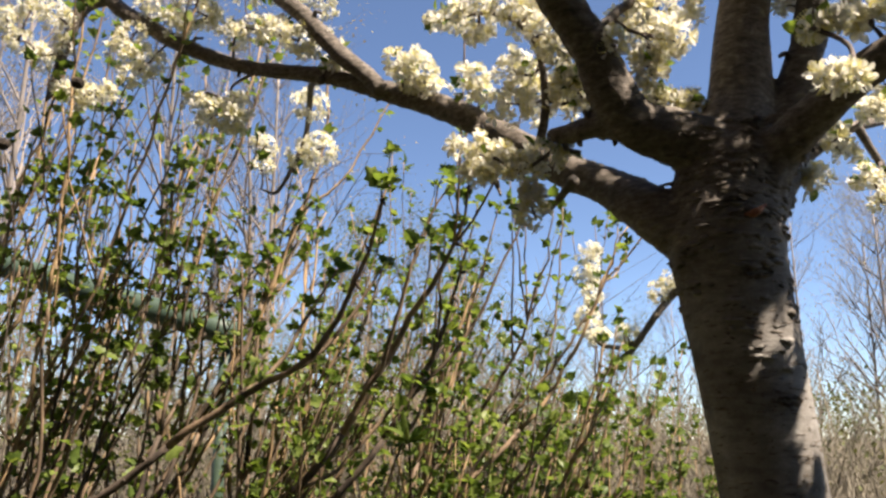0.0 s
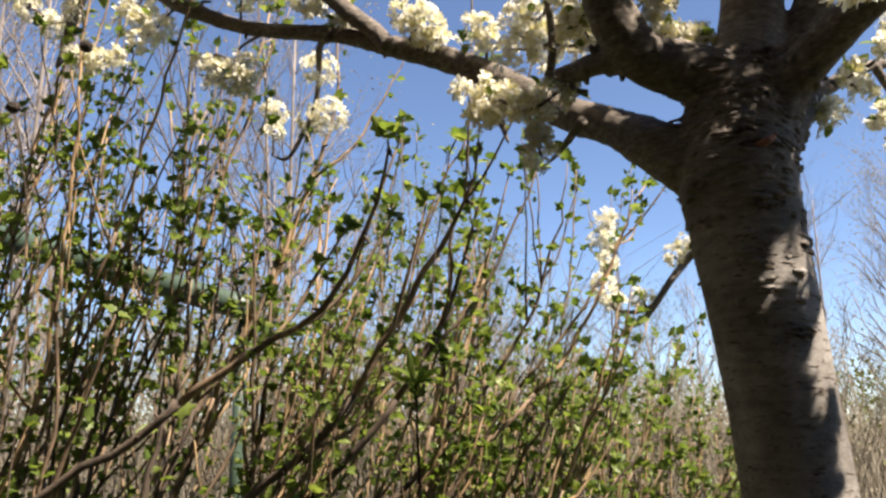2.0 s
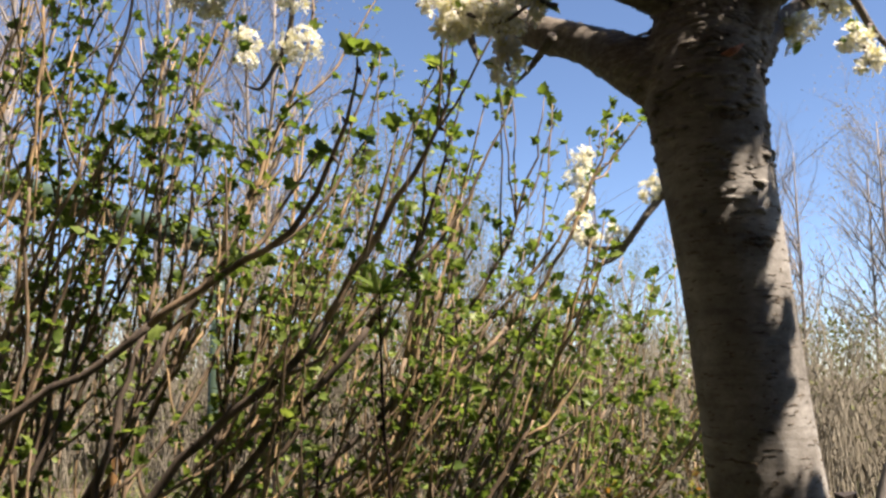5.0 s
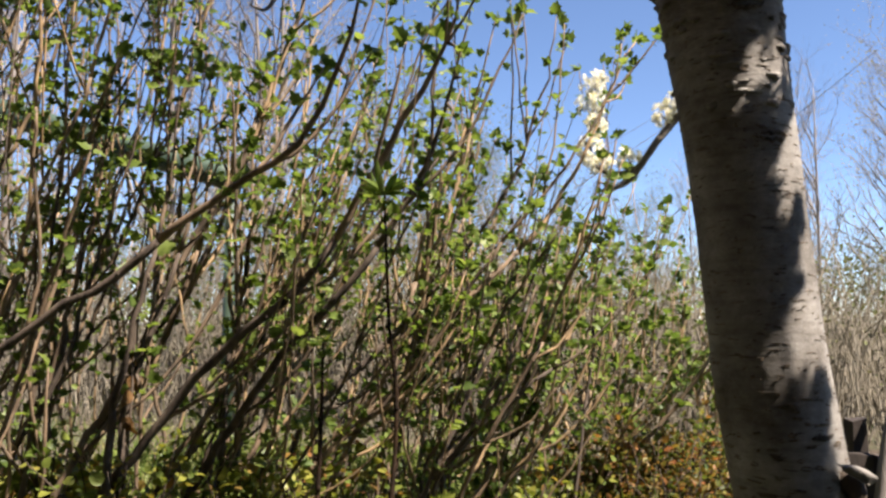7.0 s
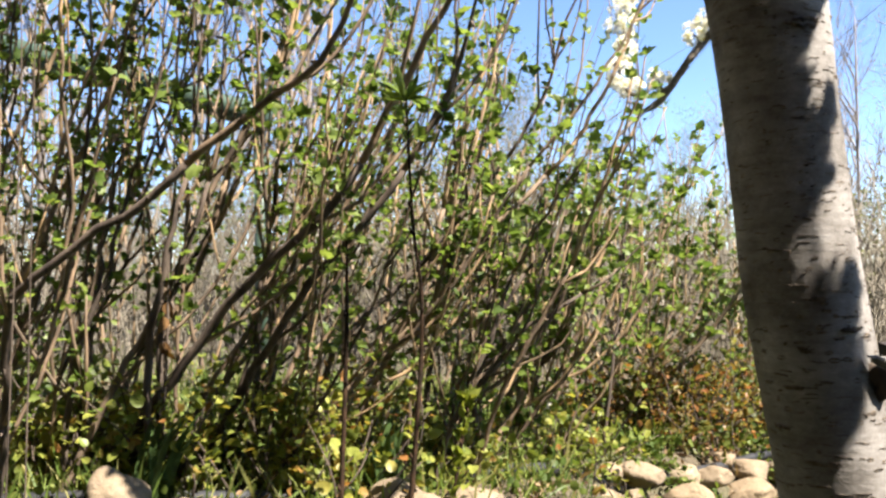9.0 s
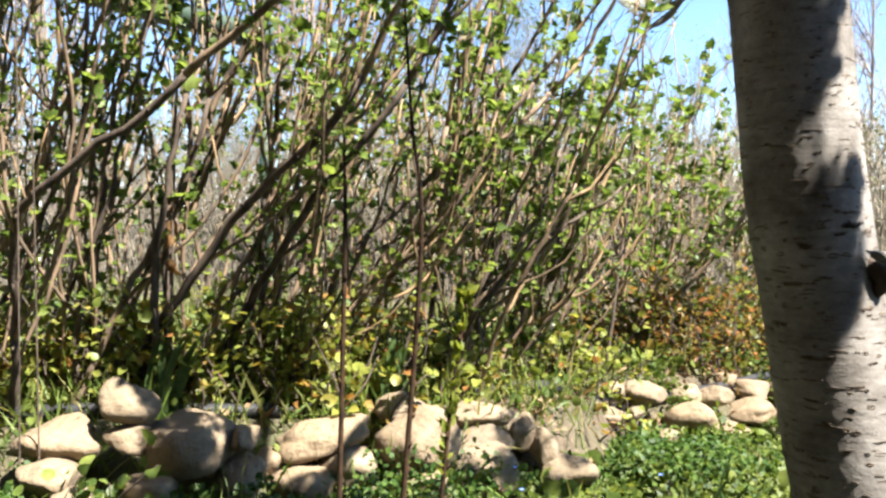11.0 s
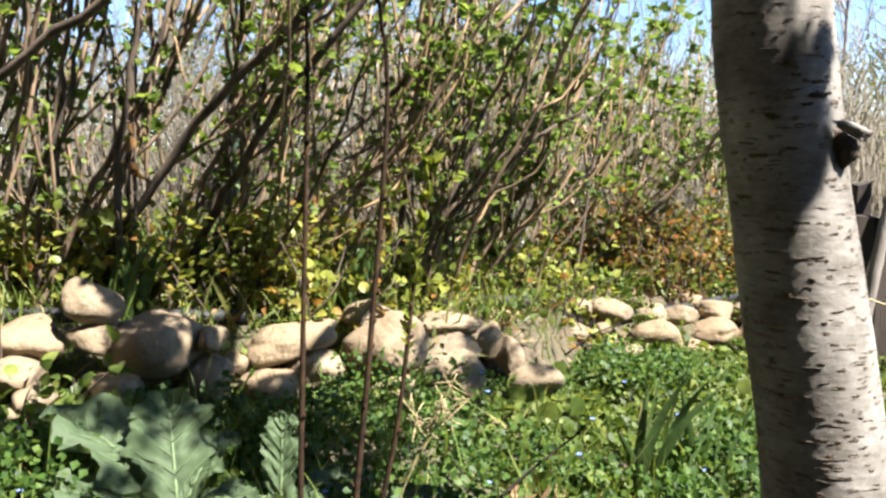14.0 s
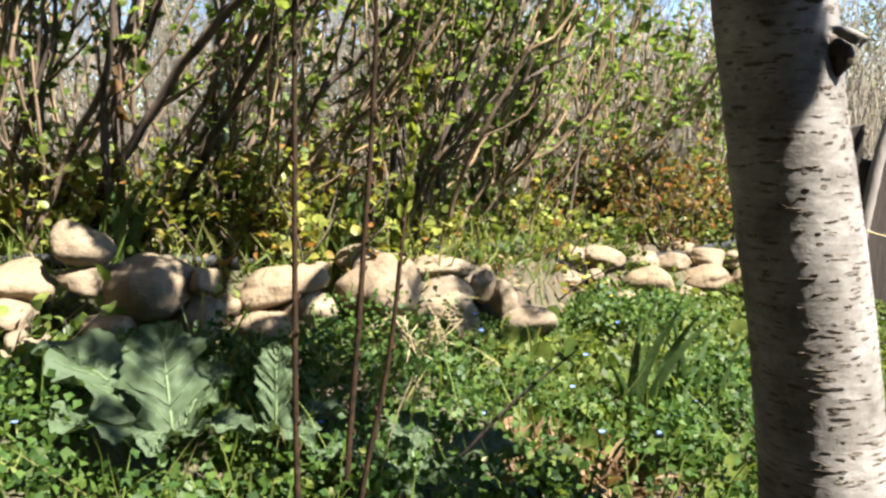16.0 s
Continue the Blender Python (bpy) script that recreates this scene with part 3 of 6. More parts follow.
    for thick in (0.0, 0.0016):
        for i in range(n):
            t = i / (n - 1)
            lip = Vector((0.541, 1.104, 0.873)).lerp(Vector((0.586, 1.106, 0.863)), t) + Vector((0, 0, 0.004 * math.sin(math.pi * t)))
            low = Vector((0.546, 1.102, 0.866)).lerp(Vector((0.586, 1.096, 0.842)), t)
            for j in range(k):
                u = j / (k - 1)
                p = lip.lerp(low, 0.5 + (u - 0.5) * math.sqrt(max(0.3, 1 - 0.75 * max(0.0, (t - 0.4) / 0.6) ** 5)) * (1 + 0.12 * noise.noise((t * 6, 0, 9.0))))
                arch = math.sin(math.pi * u)
                p += Vector((0.004 * t * arch, -0.009 * arch * (0.4 + 0.6 * t), 0.003 * arch))
                p += Vector((0.0, 1.0, 0.2)) * 0.012 * max(0.0, t - 0.75) * 4 * u
                p += Vector((0, 1, 1)) * 0.0016 * noise.noise((t * 7, u * 5, 3.0))
                sheet.append(tuple(p + Vector((0, thick, -thick * 0.6))))
    m = n * k
    f = [(i * k + j, i * k + j + 1, (i + 1) * k + j + 1, (i + 1) * k + j) for i in range(n - 1) for j in range(k - 1)]
    f2 = [tuple(q + m for q in face[::-1]) for face in f]
    rim = [j for j in range(k)] + [i * k + k - 1 for i in range(1, n)] + [(n - 1) * k + j for j in range(k - 2, -1, -1)] + [i * k for i in range(n - 2, 0, -1)]
    f3 = [(rim[i], rim[(i + 1) % len(rim)], rim[(i + 1) % len(rim)] + m, rim[i] + m) for i in range(len(rim))]
    g.add(sheet, f + f2 + f3)
    part("bark_curl", g, BARK, stub, "grey bark curling away")

    limbs = []

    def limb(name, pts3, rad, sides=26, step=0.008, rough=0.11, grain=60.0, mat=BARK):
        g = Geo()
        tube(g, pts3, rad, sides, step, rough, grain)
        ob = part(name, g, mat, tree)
        q, r = smooth_path(pts3, rad, 0.03)
        limbs.append((q, r))
        return ob

    limb("limb", [(0.43, 1.19, 1.53), (0.35, 1.22, 1.595), (0.295, 1.33, 1.681), (0.218, 1.45, 1.762), (0.119, 1.57, 1.878), (0.0, 1.66, 1.977), (-0.134, 1.74, 2.053), (-0.283, 1.82, 2.13), (-0.535, 1.95, 2.223), (-0.722, 2.00, 2.311), (-0.833, 2.03, 2.387), (-0.952, 2.06, 2.476), (-1.1, 2.1, 2.68), (-1.3, 2.2, 2.85)],
         [0.055, 0.044, 0.034, 0.0315, 0.0305, 0.0285, 0.025, 0.0205, 0.019, 0.0215, 0.0225, 0.022, 0.016, 0.006])
    limb("limb", [(-0.14, 1.69, 2.03), (-0.185, 1.72, 2.09), (-0.253, 1.76, 2.163), (-0.352, 1.82, 2.296), (-0.452, 1.86, 2.401), (-0.6, 1.9, 2.6), (-0.7, 1.9, 2.9)], [0.02, 0.021, 0.022, 0.022, 0.02, 0.015, 0.006])
    limb("limb", [(0.44, 1.19, 1.66), (0.384, 1.17, 1.706), (0.307, 1.16, 1.728), (0.267, 1.15, 1.773), (0.235, 1.13, 1.841), (0.18, 1.1, 1.911), (0.126, 1.07, 1.98), (0.02, 1.02, 2.12), (-0.1, 0.98, 2.4), (-0.15, 0.95, 2.75)], [0.06, 0.044, 0.038, 0.038, 0.034, 0.032, 0.029, 0.024, 0.017, 0.006])
    limb("branch_stub", [(0.3, 1.16, 1.733), (0.245, 1.19, 1.738), (0.2, 1.24, 1.744), (0.185, 1.26, 1.752)], [0.03, 0.02, 0.015, 0.011], 14, 0.008, 0.16, 70)
    limbs.append(smooth_path(axis[-7:], rads[-7:], 0.03))
    limb("limb", [(0.47, 1.2, 1.57), (0.512, 1.2, 1.669), (0.559, 1.19, 1.772), (0.598, 1.18, 1.877), (0.617, 1.17, 1.985), (0.7, 1.15, 2.25), (0.85, 1.1, 2.55), (0.9, 1.1, 2.8)], [0.05, 0.04, 0.031, 0.027, 0.024, 0.02, 0.013, 0.005])
    limb("limb", [(0.47, 1.17, 1.6), (0.515, 1.13, 1.679), (0.556, 1.05, 1.722), (0.6, 0.985, 1.755), (0.72, 0.88, 1.81), (0.9, 0.73, 1.87), (1.31, 0.36, 2.02), (1.64, 0.06, 2.2)], [0.045, 0.033, 0.028, 0.025, 0.024, 0.022, 0.016, 0.006])
    limb("limb", [(0.5, 1.2, 1.58), (0.549, 1.22, 1.638), (0.636, 1.3, 1.73), (0.766, 1.4, 1.82), (0.904, 1.5, 1.883), (1.15, 1.65, 2.0), (1.4, 1.75, 2.2)], [0.026, 0.02, 0.014, 0.011, 0.01, 0.008, 0.004], 14)
    limb("limb", [(0.46, 1.24, 1.62), (0.52, 1.4, 1.8), (0.68, 1.8, 1.9), (0.86, 2.35, 1.86), (0.781, 2.58, 1.736), (0.705, 2.6, 1.645), (0.62, 2.65, 1.523), (0.57, 2.72, 1.5)], [0.04, 0.026, 0.02, 0.016, 0.013, 0.012, 0.01, 0.004], 12)
    limb("limb", [(0.66, 2.62, 1.57), (0.6, 2.68, 1.55), (0.543, 2.75, 1.575), (0.525, 2.85, 1.66), (0.545, 2.9, 1.775), (0.565, 2.93, 1.97)], [0.009, 0.008, 0.007, 0.006, 0.005, 0.002], 8)
    limb("limb", [(-0.3, 1.8, 2.11), (-0.36, 2.0, 2.19), (-0.42, 2.3, 2.22), (-0.44, 2.36, 2.17), (-0.47, 2.36, 2.09), (-0.52, 2.36, 2.0), (-0.57, 2.36, 2.01)], [0.011, 0.01, 0.009, 0.009, 0.008, 0.006, 0.003], 8)
    limb("limb", [(-0.98, 2.06, 2.49), (-1.04, 2.06, 2.46), (-1.075, 2.06, 2.36), (-1.095, 2.06, 2.26), (-1.11, 2.05, 2.17)], [0.018, 0.018, 0.016, 0.012, 0.004], 12)
    limb("limb", [(0.62, 2.66, 1.53), (0.54, 2.64, 1.47), (0.47, 2.6, 1.4)], [0.008, 0.006, 0.003], 8)
    limb("limb", [(0.79, 1.41, 1.83), (0.83, 1.42, 1.76), (0.88, 1.43, 1.7)], [0.009, 0.007, 0.003], 8)
    limb("limb", [(0.235, 1.13, 1.86), (0.29, 1.16, 1.93), (0.37, 1.2, 1.99), (0.46, 1.26, 2.02)], [0.01, 0.008, 0.006, 0.003], 8)
    limb("limb", [(0.18, 1.37, 1.78), (0.19, 1.36, 1.86), (0.17, 1.34, 1.97), (0.1, 1.38, 2.05), (-0.02, 1.5, 2.1)], [0.01, 0.008, 0.006, 0.005, 0.002], 8)
    limb("limb", [(0.07, 1.5, 1.86), (0.085, 1.47, 1.8), (0.1, 1.45, 1.74), (0.11, 1.44, 1.7)], [0.014, 0.01, 0.007, 0.002], 10, 0.006, 0.2, 90)
    limb("limb", [(0.23, 1.31, 1.69), (0.2, 1.37, 1.66), (0.18, 1.42, 1.65)], [0.01, 0.005, 0.002], 8, 0.006, 0.2, 90)

    # short fruiting spurs and knobs along the limbs
    for q, r in limbs[:7]:
        for _ in range(9):
            i = int(rng.integers(len(q) // 5, len(q) - 2))
            if q[i].z > 2.4:
                continue
            d = (q[i + 1] - q[i]).normalized()
            o = Vector(rng.normal(size=3))
            o = (o - d * o.dot(d)).normalized()
            a = q[i] + o * r[i] * 0.8
            ln = rng.uniform(0.008, 0.03)
            g = Geo()
            tube(g, [a, a + o * ln * 0.6 + d * ln * 0.2, a + o * ln + Vector(rng.normal(size=3)) * ln * 0.3], [0.0065, 0.0048, 0.003], 7, 0.004, 0.3, 160)
            part("spur", g, BARK, tree)

    # blossom bunches: x, y, z, radius
    bunches = {
        "left_limb": [(-0.06, 1.65, 2.06, 0.043), (-0.10, 1.65, 2.08, 0.027), (-0.03, 1.64, 2.02, 0.022), (-0.08, 1.64, 2.04, 0.025), (0.06, 1.58, 2.00, 0.033), (0.08, 1.57, 1.98, 0.019)],
        "between": [(0.14, 1.45, 1.97, 0.031), (0.13, 1.42, 1.88, 0.034), (0.18, 1.40, 1.87, 0.036), (0.23, 1.35, 1.85, 0.032), (0.25, 1.30, 1.83, 0.024), (0.24, 1.30, 1.89, 0.033), (0.21, 1.30, 1.93, 0.033), (0.18, 1.30, 1.96, 0.031), (0.16, 1.35, 2.03, 0.036), (0.12, 1.35, 2.04, 0.025), (0.07, 1.40, 2.06, 0.032), (0.02, 1.45, 2.08, 0.026), (0.07, 1.40, 2.02, 0.019), (-0.01, 1.50, 2.11, 0.017), (0.19, 1.35, 2.05, 0.030), (0.23, 1.32, 1.87, 0.028), (0.17, 1.40, 1.93, 0.021)],
        "mid_right": [(0.26, 1.10, 1.84, 0.015), (0.32, 1.15, 1.88, 0.031), (0.36, 1.15, 1.87, 0.028), (0.32, 1.15, 1.83, 0.022), (0.33, 1.15, 1.81, 0.019), (0.31, 1.20, 1.95, 0.029), (0.36, 1.20, 1.96, 0.029), (0.43, 1.25, 1.99, 0.026), (0.38, 1.20, 1.78, 0.018), (0.41, 1.20, 1.78, 0.018), (0.35, 1.20, 1.79, 0.014)],
        "under": [(0.045, 1.305, 1.745, 0.024), (0.072, 1.305, 1.727, 0.026), (0.099, 1.296, 1.718, 0.026), (0.126, 1.287, 1.700, 0.020), (0.171, 1.278, 1.718, 0.028), (0.198, 1.278, 1.736, 0.018), (0.153, 1.278, 1.619, 0.021), (0.153, 1.278, 1.655, 0.015), (0.054, 1.305, 1.700, 0.019)],
        "far_left": [(-0.43, 1.85, 2.27, 0.053), (-0.49, 1.88, 2.29, 0.040), (-0.37, 1.84, 2.24, 0.047), (-0.30, 1.82, 2.21, 0.044), (-0.26, 1.80, 2.18, 0.024), (-0.27, 1.80, 2.15, 0.022), (-0.55, 1.90, 2.29, 0.040), (-0.68, 1.95, 2.39, 0.059), (-0.73, 1.95, 2.35, 0.047), (-0.64, 1.95, 2.37, 0.035), (-0.82, 2.00, 2.42, 0.036), (-0.86, 2.00, 2.35, 0.042), (-0.89, 2.00, 2.29, 0.048), (-0.81, 2.00, 2.26, 0.048), (-0.85, 2.00, 2.22, 0.039)],
        "hang_left": [(-0.65, 1.95, 2.11, 0.029), (-0.59, 1.92, 2.07, 0.052), (-0.53, 1.90, 2.08, 0.034), (-0.54, 1.90, 2.04, 0.029), (-0.40, 2.20, 2.22, 0.043), (-0.39, 2.33, 2.13, 0.049), (-0.45, 2.33, 2.11, 0.026), (-0.56, 2.35, 2.15, 0.032), (-0.57, 2.35, 2.09, 0.026)],
        "edge_left": [(-0.98, 1.95, 2.13, 0.035), (-0.95, 1.95, 2.14, 0.035), (-0.90, 1.95, 2.15, 0.023), (-1.02, 1.95, 2.16, 0.021), (-1.08, 2.00, 2.40, 0.042), (-1.21, 2.10, 2.49, 0.038), (-1.24, 2.10, 2.38, 0.038), (-1.17, 2.10, 2.33, 0.035), (-1.28, 2.10, 2.44, 0.035), (-1.08, 2.05, 2.34, 0.028)],
        "right": [(0.49, 0.95, 1.78, 0.012), (0.52, 0.95, 1.79, 0.014), (0.58, 1.00, 1.83, 0.023), (0.60, 1.00, 1.81, 0.021), (0.45, 0.85, 1.66, 0.014), (0.48, 0.85, 1.66, 0.014), (0.62, 1.25, 1.67, 0.021), (0.59, 1.25, 1.66, 0.015), (0.73, 1.35, 1.75, 0.018), (0.79, 1.40, 1.72, 0.021), (0.81, 1.40, 1.68, 0.021), (0.76, 1.30, 1.81, 0.023), (0.69, 1.30, 1.76, 0.018), (0.58, 1.20, 1.96, 0.013)],
        "back": [(0.56, 2.93, 1.93, 0.053), (0.54, 2.90, 1.84, 0.046), (0.55, 2.88, 1.76, 0.041), (0.52, 2.85, 1.66, 0.056), (0.54, 2.75, 1.59, 0.039), (0.72, 2.60, 1.72, 0.039), (0.62, 2.66, 1.59, 0.040), (0.75, 2.58, 1.76, 0.031)],
    }
    spots = [np.array(b) * (1, 1, 1, {"back": 0.75, "far_left": 0.74, "edge_left": 0.85, "right": 0.85}.get(name, 0.95)) for name, row in bunches.items() for b in row]
    # unseen crown above, along the upper limbs, culled so these spots stay sunlit
    low_spots = np.array([s[:3] for s in spots if s[2] > 1.7 and s[0] < 0.72 * s[1]] + [tuple(on_trunk(z, a)[0]) for z, row in ((1.38, (-0.1, 0.2)), (1.35, (-0.2, 0.1)), (1.27, (0.5, 0.8, 1.1)), (1.23, (0.2, 0.5, 0.8, 1.1)), (1.18, (0.1, 1.05)), (1.13, (0.8, 1.1)), (1.08, (0.5, 0.8, 1.1)), (1.03, (0.1, 0.4, 0.7, 1.0)), (0.98, (-0.1, 0.2, 1.0)), (0.92, (0.8, 1.0)), (0.82, (0.6, 0.9)), (0.77, (0.3, 0.6, 0.9)), (0.7, (0.0, 0.3)), (0.6, (0.0,)), (0.5, (0.4,)), (0.4, (0.0,)), (0.35, (0.6,))) for a in row])
    low_spots = np.concatenate([low_spots, [(x, y, 0.12) for x in (0.22, 0.34, 0.46, 0.58) for y in (1.35, 1.5, 1.65)]])
    to_sun = np.array(SUN_TO)

    def lets_sun_in(s):
        d = s[:3] - low_spots
        t = d @ to_sun
        off = np.linalg.norm(d - t[:, None] * to_sun, axis=1)
        return not np.any((t > 0.06) & (off < s[3] * 1.4 + 0.015))

    # unseen blossom added sunward to dapple the stem: height, angle from the front, size
    for z, a, r in ((1.6, -0.3, 0.026), (1.6, 0.8, 0.026), (1.49, -0.35, 0.02), (1.49, 0.1, 0.018), (1.49, 0.5, 0.018), (1.48, 0.95, 0.018), (1.37, 0.85, 0.01), (1.37, -0.7, 0.012),
                    (1.33, 0.62, 0.008), (1.3, -0.3, 0.008), (1.3, 0.12, 0.008), (1.25, -0.5, 0.008), (1.255, -0.15, 0.008), (1.2, -0.65, 0.008), (1.19, 0.62, 0.005), (1.165, -0.5, 0.008), (1.13, -0.3, 0.008), (1.135, 0.15, 0.007), (1.08, -0.4, 0.008), (1.085, -0.1, 0.007), (1.03, -0.52, 0.008), (0.97, 0.52, 0.006),
                    (0.92, -0.35, 0.009), (0.92, 0.05, 0.008), (0.92, 0.3, 0.008), (0.87, -0.35, 0.009), (0.87, 0.05, 0.008), (0.87, 0.25, 0.008), (0.82, -0.35, 0.009), (0.82, 0.03, 0.008), (0.78, -0.5, 0.008), (0.78, -0.2, 0.007), (0.74, -0.55, 0.008)):
        p, _ = on_trunk(z, a)
        far = (2.0 + 0.08 * math.sin(z * 57 + a * 9) - z) / SUN_TO.z if z < 1.4 else 0.6 + 0.08 * math.sin(z * 57 + a * 9)
        spots.append(np.array([*(p + SUN_TO * far), r]))
    # the same unseen shading blossom, added over the fork and limbs next to it
    for p in ((0.47, 1.12, 1.68), (0.48, 1.13, 1.76), (0.495, 1.14, 1.84), (0.5, 1.14, 1.92), (0.51, 1.15, 2.0), (0.38, 1.13, 1.72), (0.31, 1.12, 1.75), (0.26, 1.1, 1.81), (0.21, 1.08, 1.88), (0.15, 1.05, 1.96), (0.56, 1.15, 1.78), (0.6, 1.14, 1.88)):
        spots.append(np.array([*(Vector(p) + SUN_TO * rng.uniform(0.5, 0.68) + Vector(rng.normal(size=3)) * 0.012), rng.uniform(0.026, 0.034)]))
    # limbs and blossom added unseen above the walk, to dapple weeds and stones
    for k in range(5):
        a = limbs[2][0][int(len(limbs[2][0]) * (0.72 + 0.05 * k))]
        b = Vector((0.12 + 0.15 * k, 0.72 + 0.1 * rng.normal(), 2.5 + 0.05 * rng.normal()))
        limb("limb", [a, (a + b) / 2 + Vector((0, 0, 0.05)), b], [0.011, 0.008, 0.003], 8, 0.03)
        for _ in range(7):
            spots.append(np.array([b.x + rng.normal() * 0.1, b.y + rng.normal() * 0.14, b.z + rng.normal() * 0.06, rng.uniform(0.03, 0.045)]))
    for q, r in [limbs[i] for i in (1, 5, 6, 7)]:
        for p in q[len(q) // 2:]:
            if p.z < 2.25 and p.x < 0.95:
                continue
            if rng.random() < 0.7:
                o = rng.normal(size=3) * 0.08
                s = np.array([*(np.array(p) + o), rng.uniform(0.03, 0.05)])
                if lets_sun_in(s):
                    spots.append(s)
    # side branches added unseen on the crown's sunny side, to shade the fork
    for k in range(9):
        q = limbs[5][0]
        a = q[int(len(q) * rng.uniform(0.45, 0.9))]
        b = Vector((rng.uniform(0.72, 1.2), rng.uniform(0.72, 1.1), rng.uniform(2.05, 2.6)))
        limb("limb", [a, (a + b) / 2 + Vector(rng.normal(size=3)) * 0.04, b], [0.012, 0.009, 0.003], 8, 0.03)
        for _ in range(5):
            c = a.lerp(b, rng.uniform(0.25, 1.05)) + Vector(rng.normal(size=3)) * 0.04
            s = np.array([*c, rng.uniform(0.035, 0.055)])
            if c.x > 0.72 * c.y and lets_sun_in(s):
                spots.append(s)
    flat = [(tuple(p), r[i]) for q, r in limbs for i, p in enumerate(q)]
    joints, thick = [f[0] for f in flat], [f[1] for f in flat]
    P = np.array(joints)
    spots.sort(key=lambda s: float(np.min(np.linalg.norm(P - s[:3], axis=1))))
    for s in spots:
        g = Geo()
        c, rad = s[:3], s[3]
        blossom_flowers(g, rng, c, rad * 1.45, int(min(75, 11 + 22000 * rad * rad)))
        part("blossom", g, [PETAL, STAMEN], tree)
        # twig to the nearest limb or bunch, and a few young leaves
        i = int(np.argmin(np.linalg.norm(np.array(joints) - c, axis=1)))
        a, b = Vector(joints[i]), Vector(c)
        mid = (a + b) / 2 + Vector(rng.normal(size=3)) * 0.12 * (b - a).length
        g = Geo()
        tube(g, [a, mid, b, b + (b - mid).normalized() * rad * 0.5], [min(0.0045, thick[i]), 0.0035, 0.0025, 0.0012], 6, 0.015, 0.2, 120)
        part("twig", g, TWIG, tree)
        joints.append(tuple(c))
        thick.append(0.0035)
        if rng.random() < 0.45:
            g = Geo()
            n = int(rng.integers(2, 6))
            d = unit(rng, n, 0.6)
            scatter(g, OVAL, c + d * rad * 0.9, d, unit(rng, n, 0.8), rng.uniform(0.02, 0.034, n))
            tagged(part("leaf_tuft", g, SHRUB_LEAF, tree), kind="stuff")



plum_tree()


# ---- the currant hedge ----
def leaves_along(rng, path, start, gap, spread, out, per=(2, 5), even=True):
    """Leaf places on a stem: small tufts at the nodes."""
    total = 0.0
    next_at = start
    for i in range(1, len(path)):
        seg = path[i] - path[i - 1]
        while total + seg.length >= next_at:
            p = path[i - 1] + seg * ((next_at - total) / max(1e-6, seg.length))
            d = seg.normalized()
            big = rng.uniform(0.6, 1.2)
            side = Vector(rng.normal(size=3))
            for _ in range(int(rng.integers(*per))):
                o = Vector(rng.normal(size=3)) + (side * 0.9 if not even else Vector())
                o -= d * o.dot(d)
                o.normalize()
                way = (o + d * 0.5 + Vector((0, 0, 0.15))).normalized()
                out.append((p + way * rng.uniform(0.004, spread), way, big * rng.uniform(0.6, 1.2)))
            next_at += gap * (rng.uniform(0.6, 1.5) if even else 0.35 + rng.exponential(0.75))
        total += seg.length


def tip_leaves(rng, p, d, out, count):
    """A fan of unfolding leaves at the end of a shoot."""
    for _ in range(count):
        way = (d * 0.7 + Vector(rng.normal(size=3)) * 0.6).normalized()
        out.append((p + way * rng.uniform(0.0, 0.012), way, rng.uniform(0.7, 1.35)))


def stem_with_shoots(rng, pts, rads, shoots, leaves, leaf_from=0.24, gap=0.098):
    """One old stem (slot 0) with its upright young shoots (slot 1) as a Geo; leaf places go to leaves."""
    g = Geo()
    path, rr = smooth_path(pts, rads, 0.06)
    way = rng.uniform(0, 9, 2)
    path = [p + Vector(rng.normal(size=3)) * 0.004 + Vector((math.sin(i * 0.55 + way[0]), math.sin(i * 0.43 + way[1]), 0)) * 0.011 * min(1.0, i / 8) for i, p in enumerate(path)]
    young = int(len(path) * 0.6)
    tube(g, path[:young + 1], rr[:young + 1], 6)
    tube(g, path[young:], rr[young:], 6, slot=1)
    total = sum((path[i] - path[i - 1]).length for i in range(1, len(path)))
    leaves_along(rng, path, total * leaf_from, gap, 0.028, leaves, (1, 6), False)
    tip_leaves(rng, path[-1], (path[-1] - path[-2]).normalized(), leaves, int(rng.integers(3, 8)))
    for p in path[3:-1]:
        if rng.random() < 0.4:
            k = Vector(rng.normal(size=3)) * 0.014
            tube(g, [p, p + k], [rr[0] * 0.5, rr[0] * 0.2], 5)
    for _ in range(shoots):
        i = int(rng.integers(len(path) // 8, len(path) - 2))
        d = (path[i + 1] - path[i]).normalized()
        o = Vector(rng.normal(size=3))
        o = (o - d * o.dot(d)).normalized()
        ln = rng.uniform(0.22, 0.72) * (1.2 - 0.75 * i / len(path))
        way = (d * 0.9 + o * rng.uniform(0.25, 0.6)).normalized()
        q = [path[i], path[i] + way * ln * 0.4, path[i] + way * ln * 0.7 + Vector((0, 0, 0.16 * ln)), path[i] + way * ln + Vector((0, 0, 0.42 * ln))]
        q, qr = smooth_path(q, [rr[i] * 0.8, rr[i] * 0.65, rr[i] * 0.55, 0.0022], 0.06)
        q = [p + Vector(rng.normal(size=3)) * 0.003 for p in q]
        tube(g, q, [min(k, 0.0055) for k in qr], 5, slot=1)
        leaves_along(rng, q, 0.06, gap * 0.8, 0.024, leaves, (1, 5), False)
        tip_leaves(rng, q[-1], (q[-1] - q[-2]).normalized(), leaves, int(rng.integers(2, 7)))
    return g


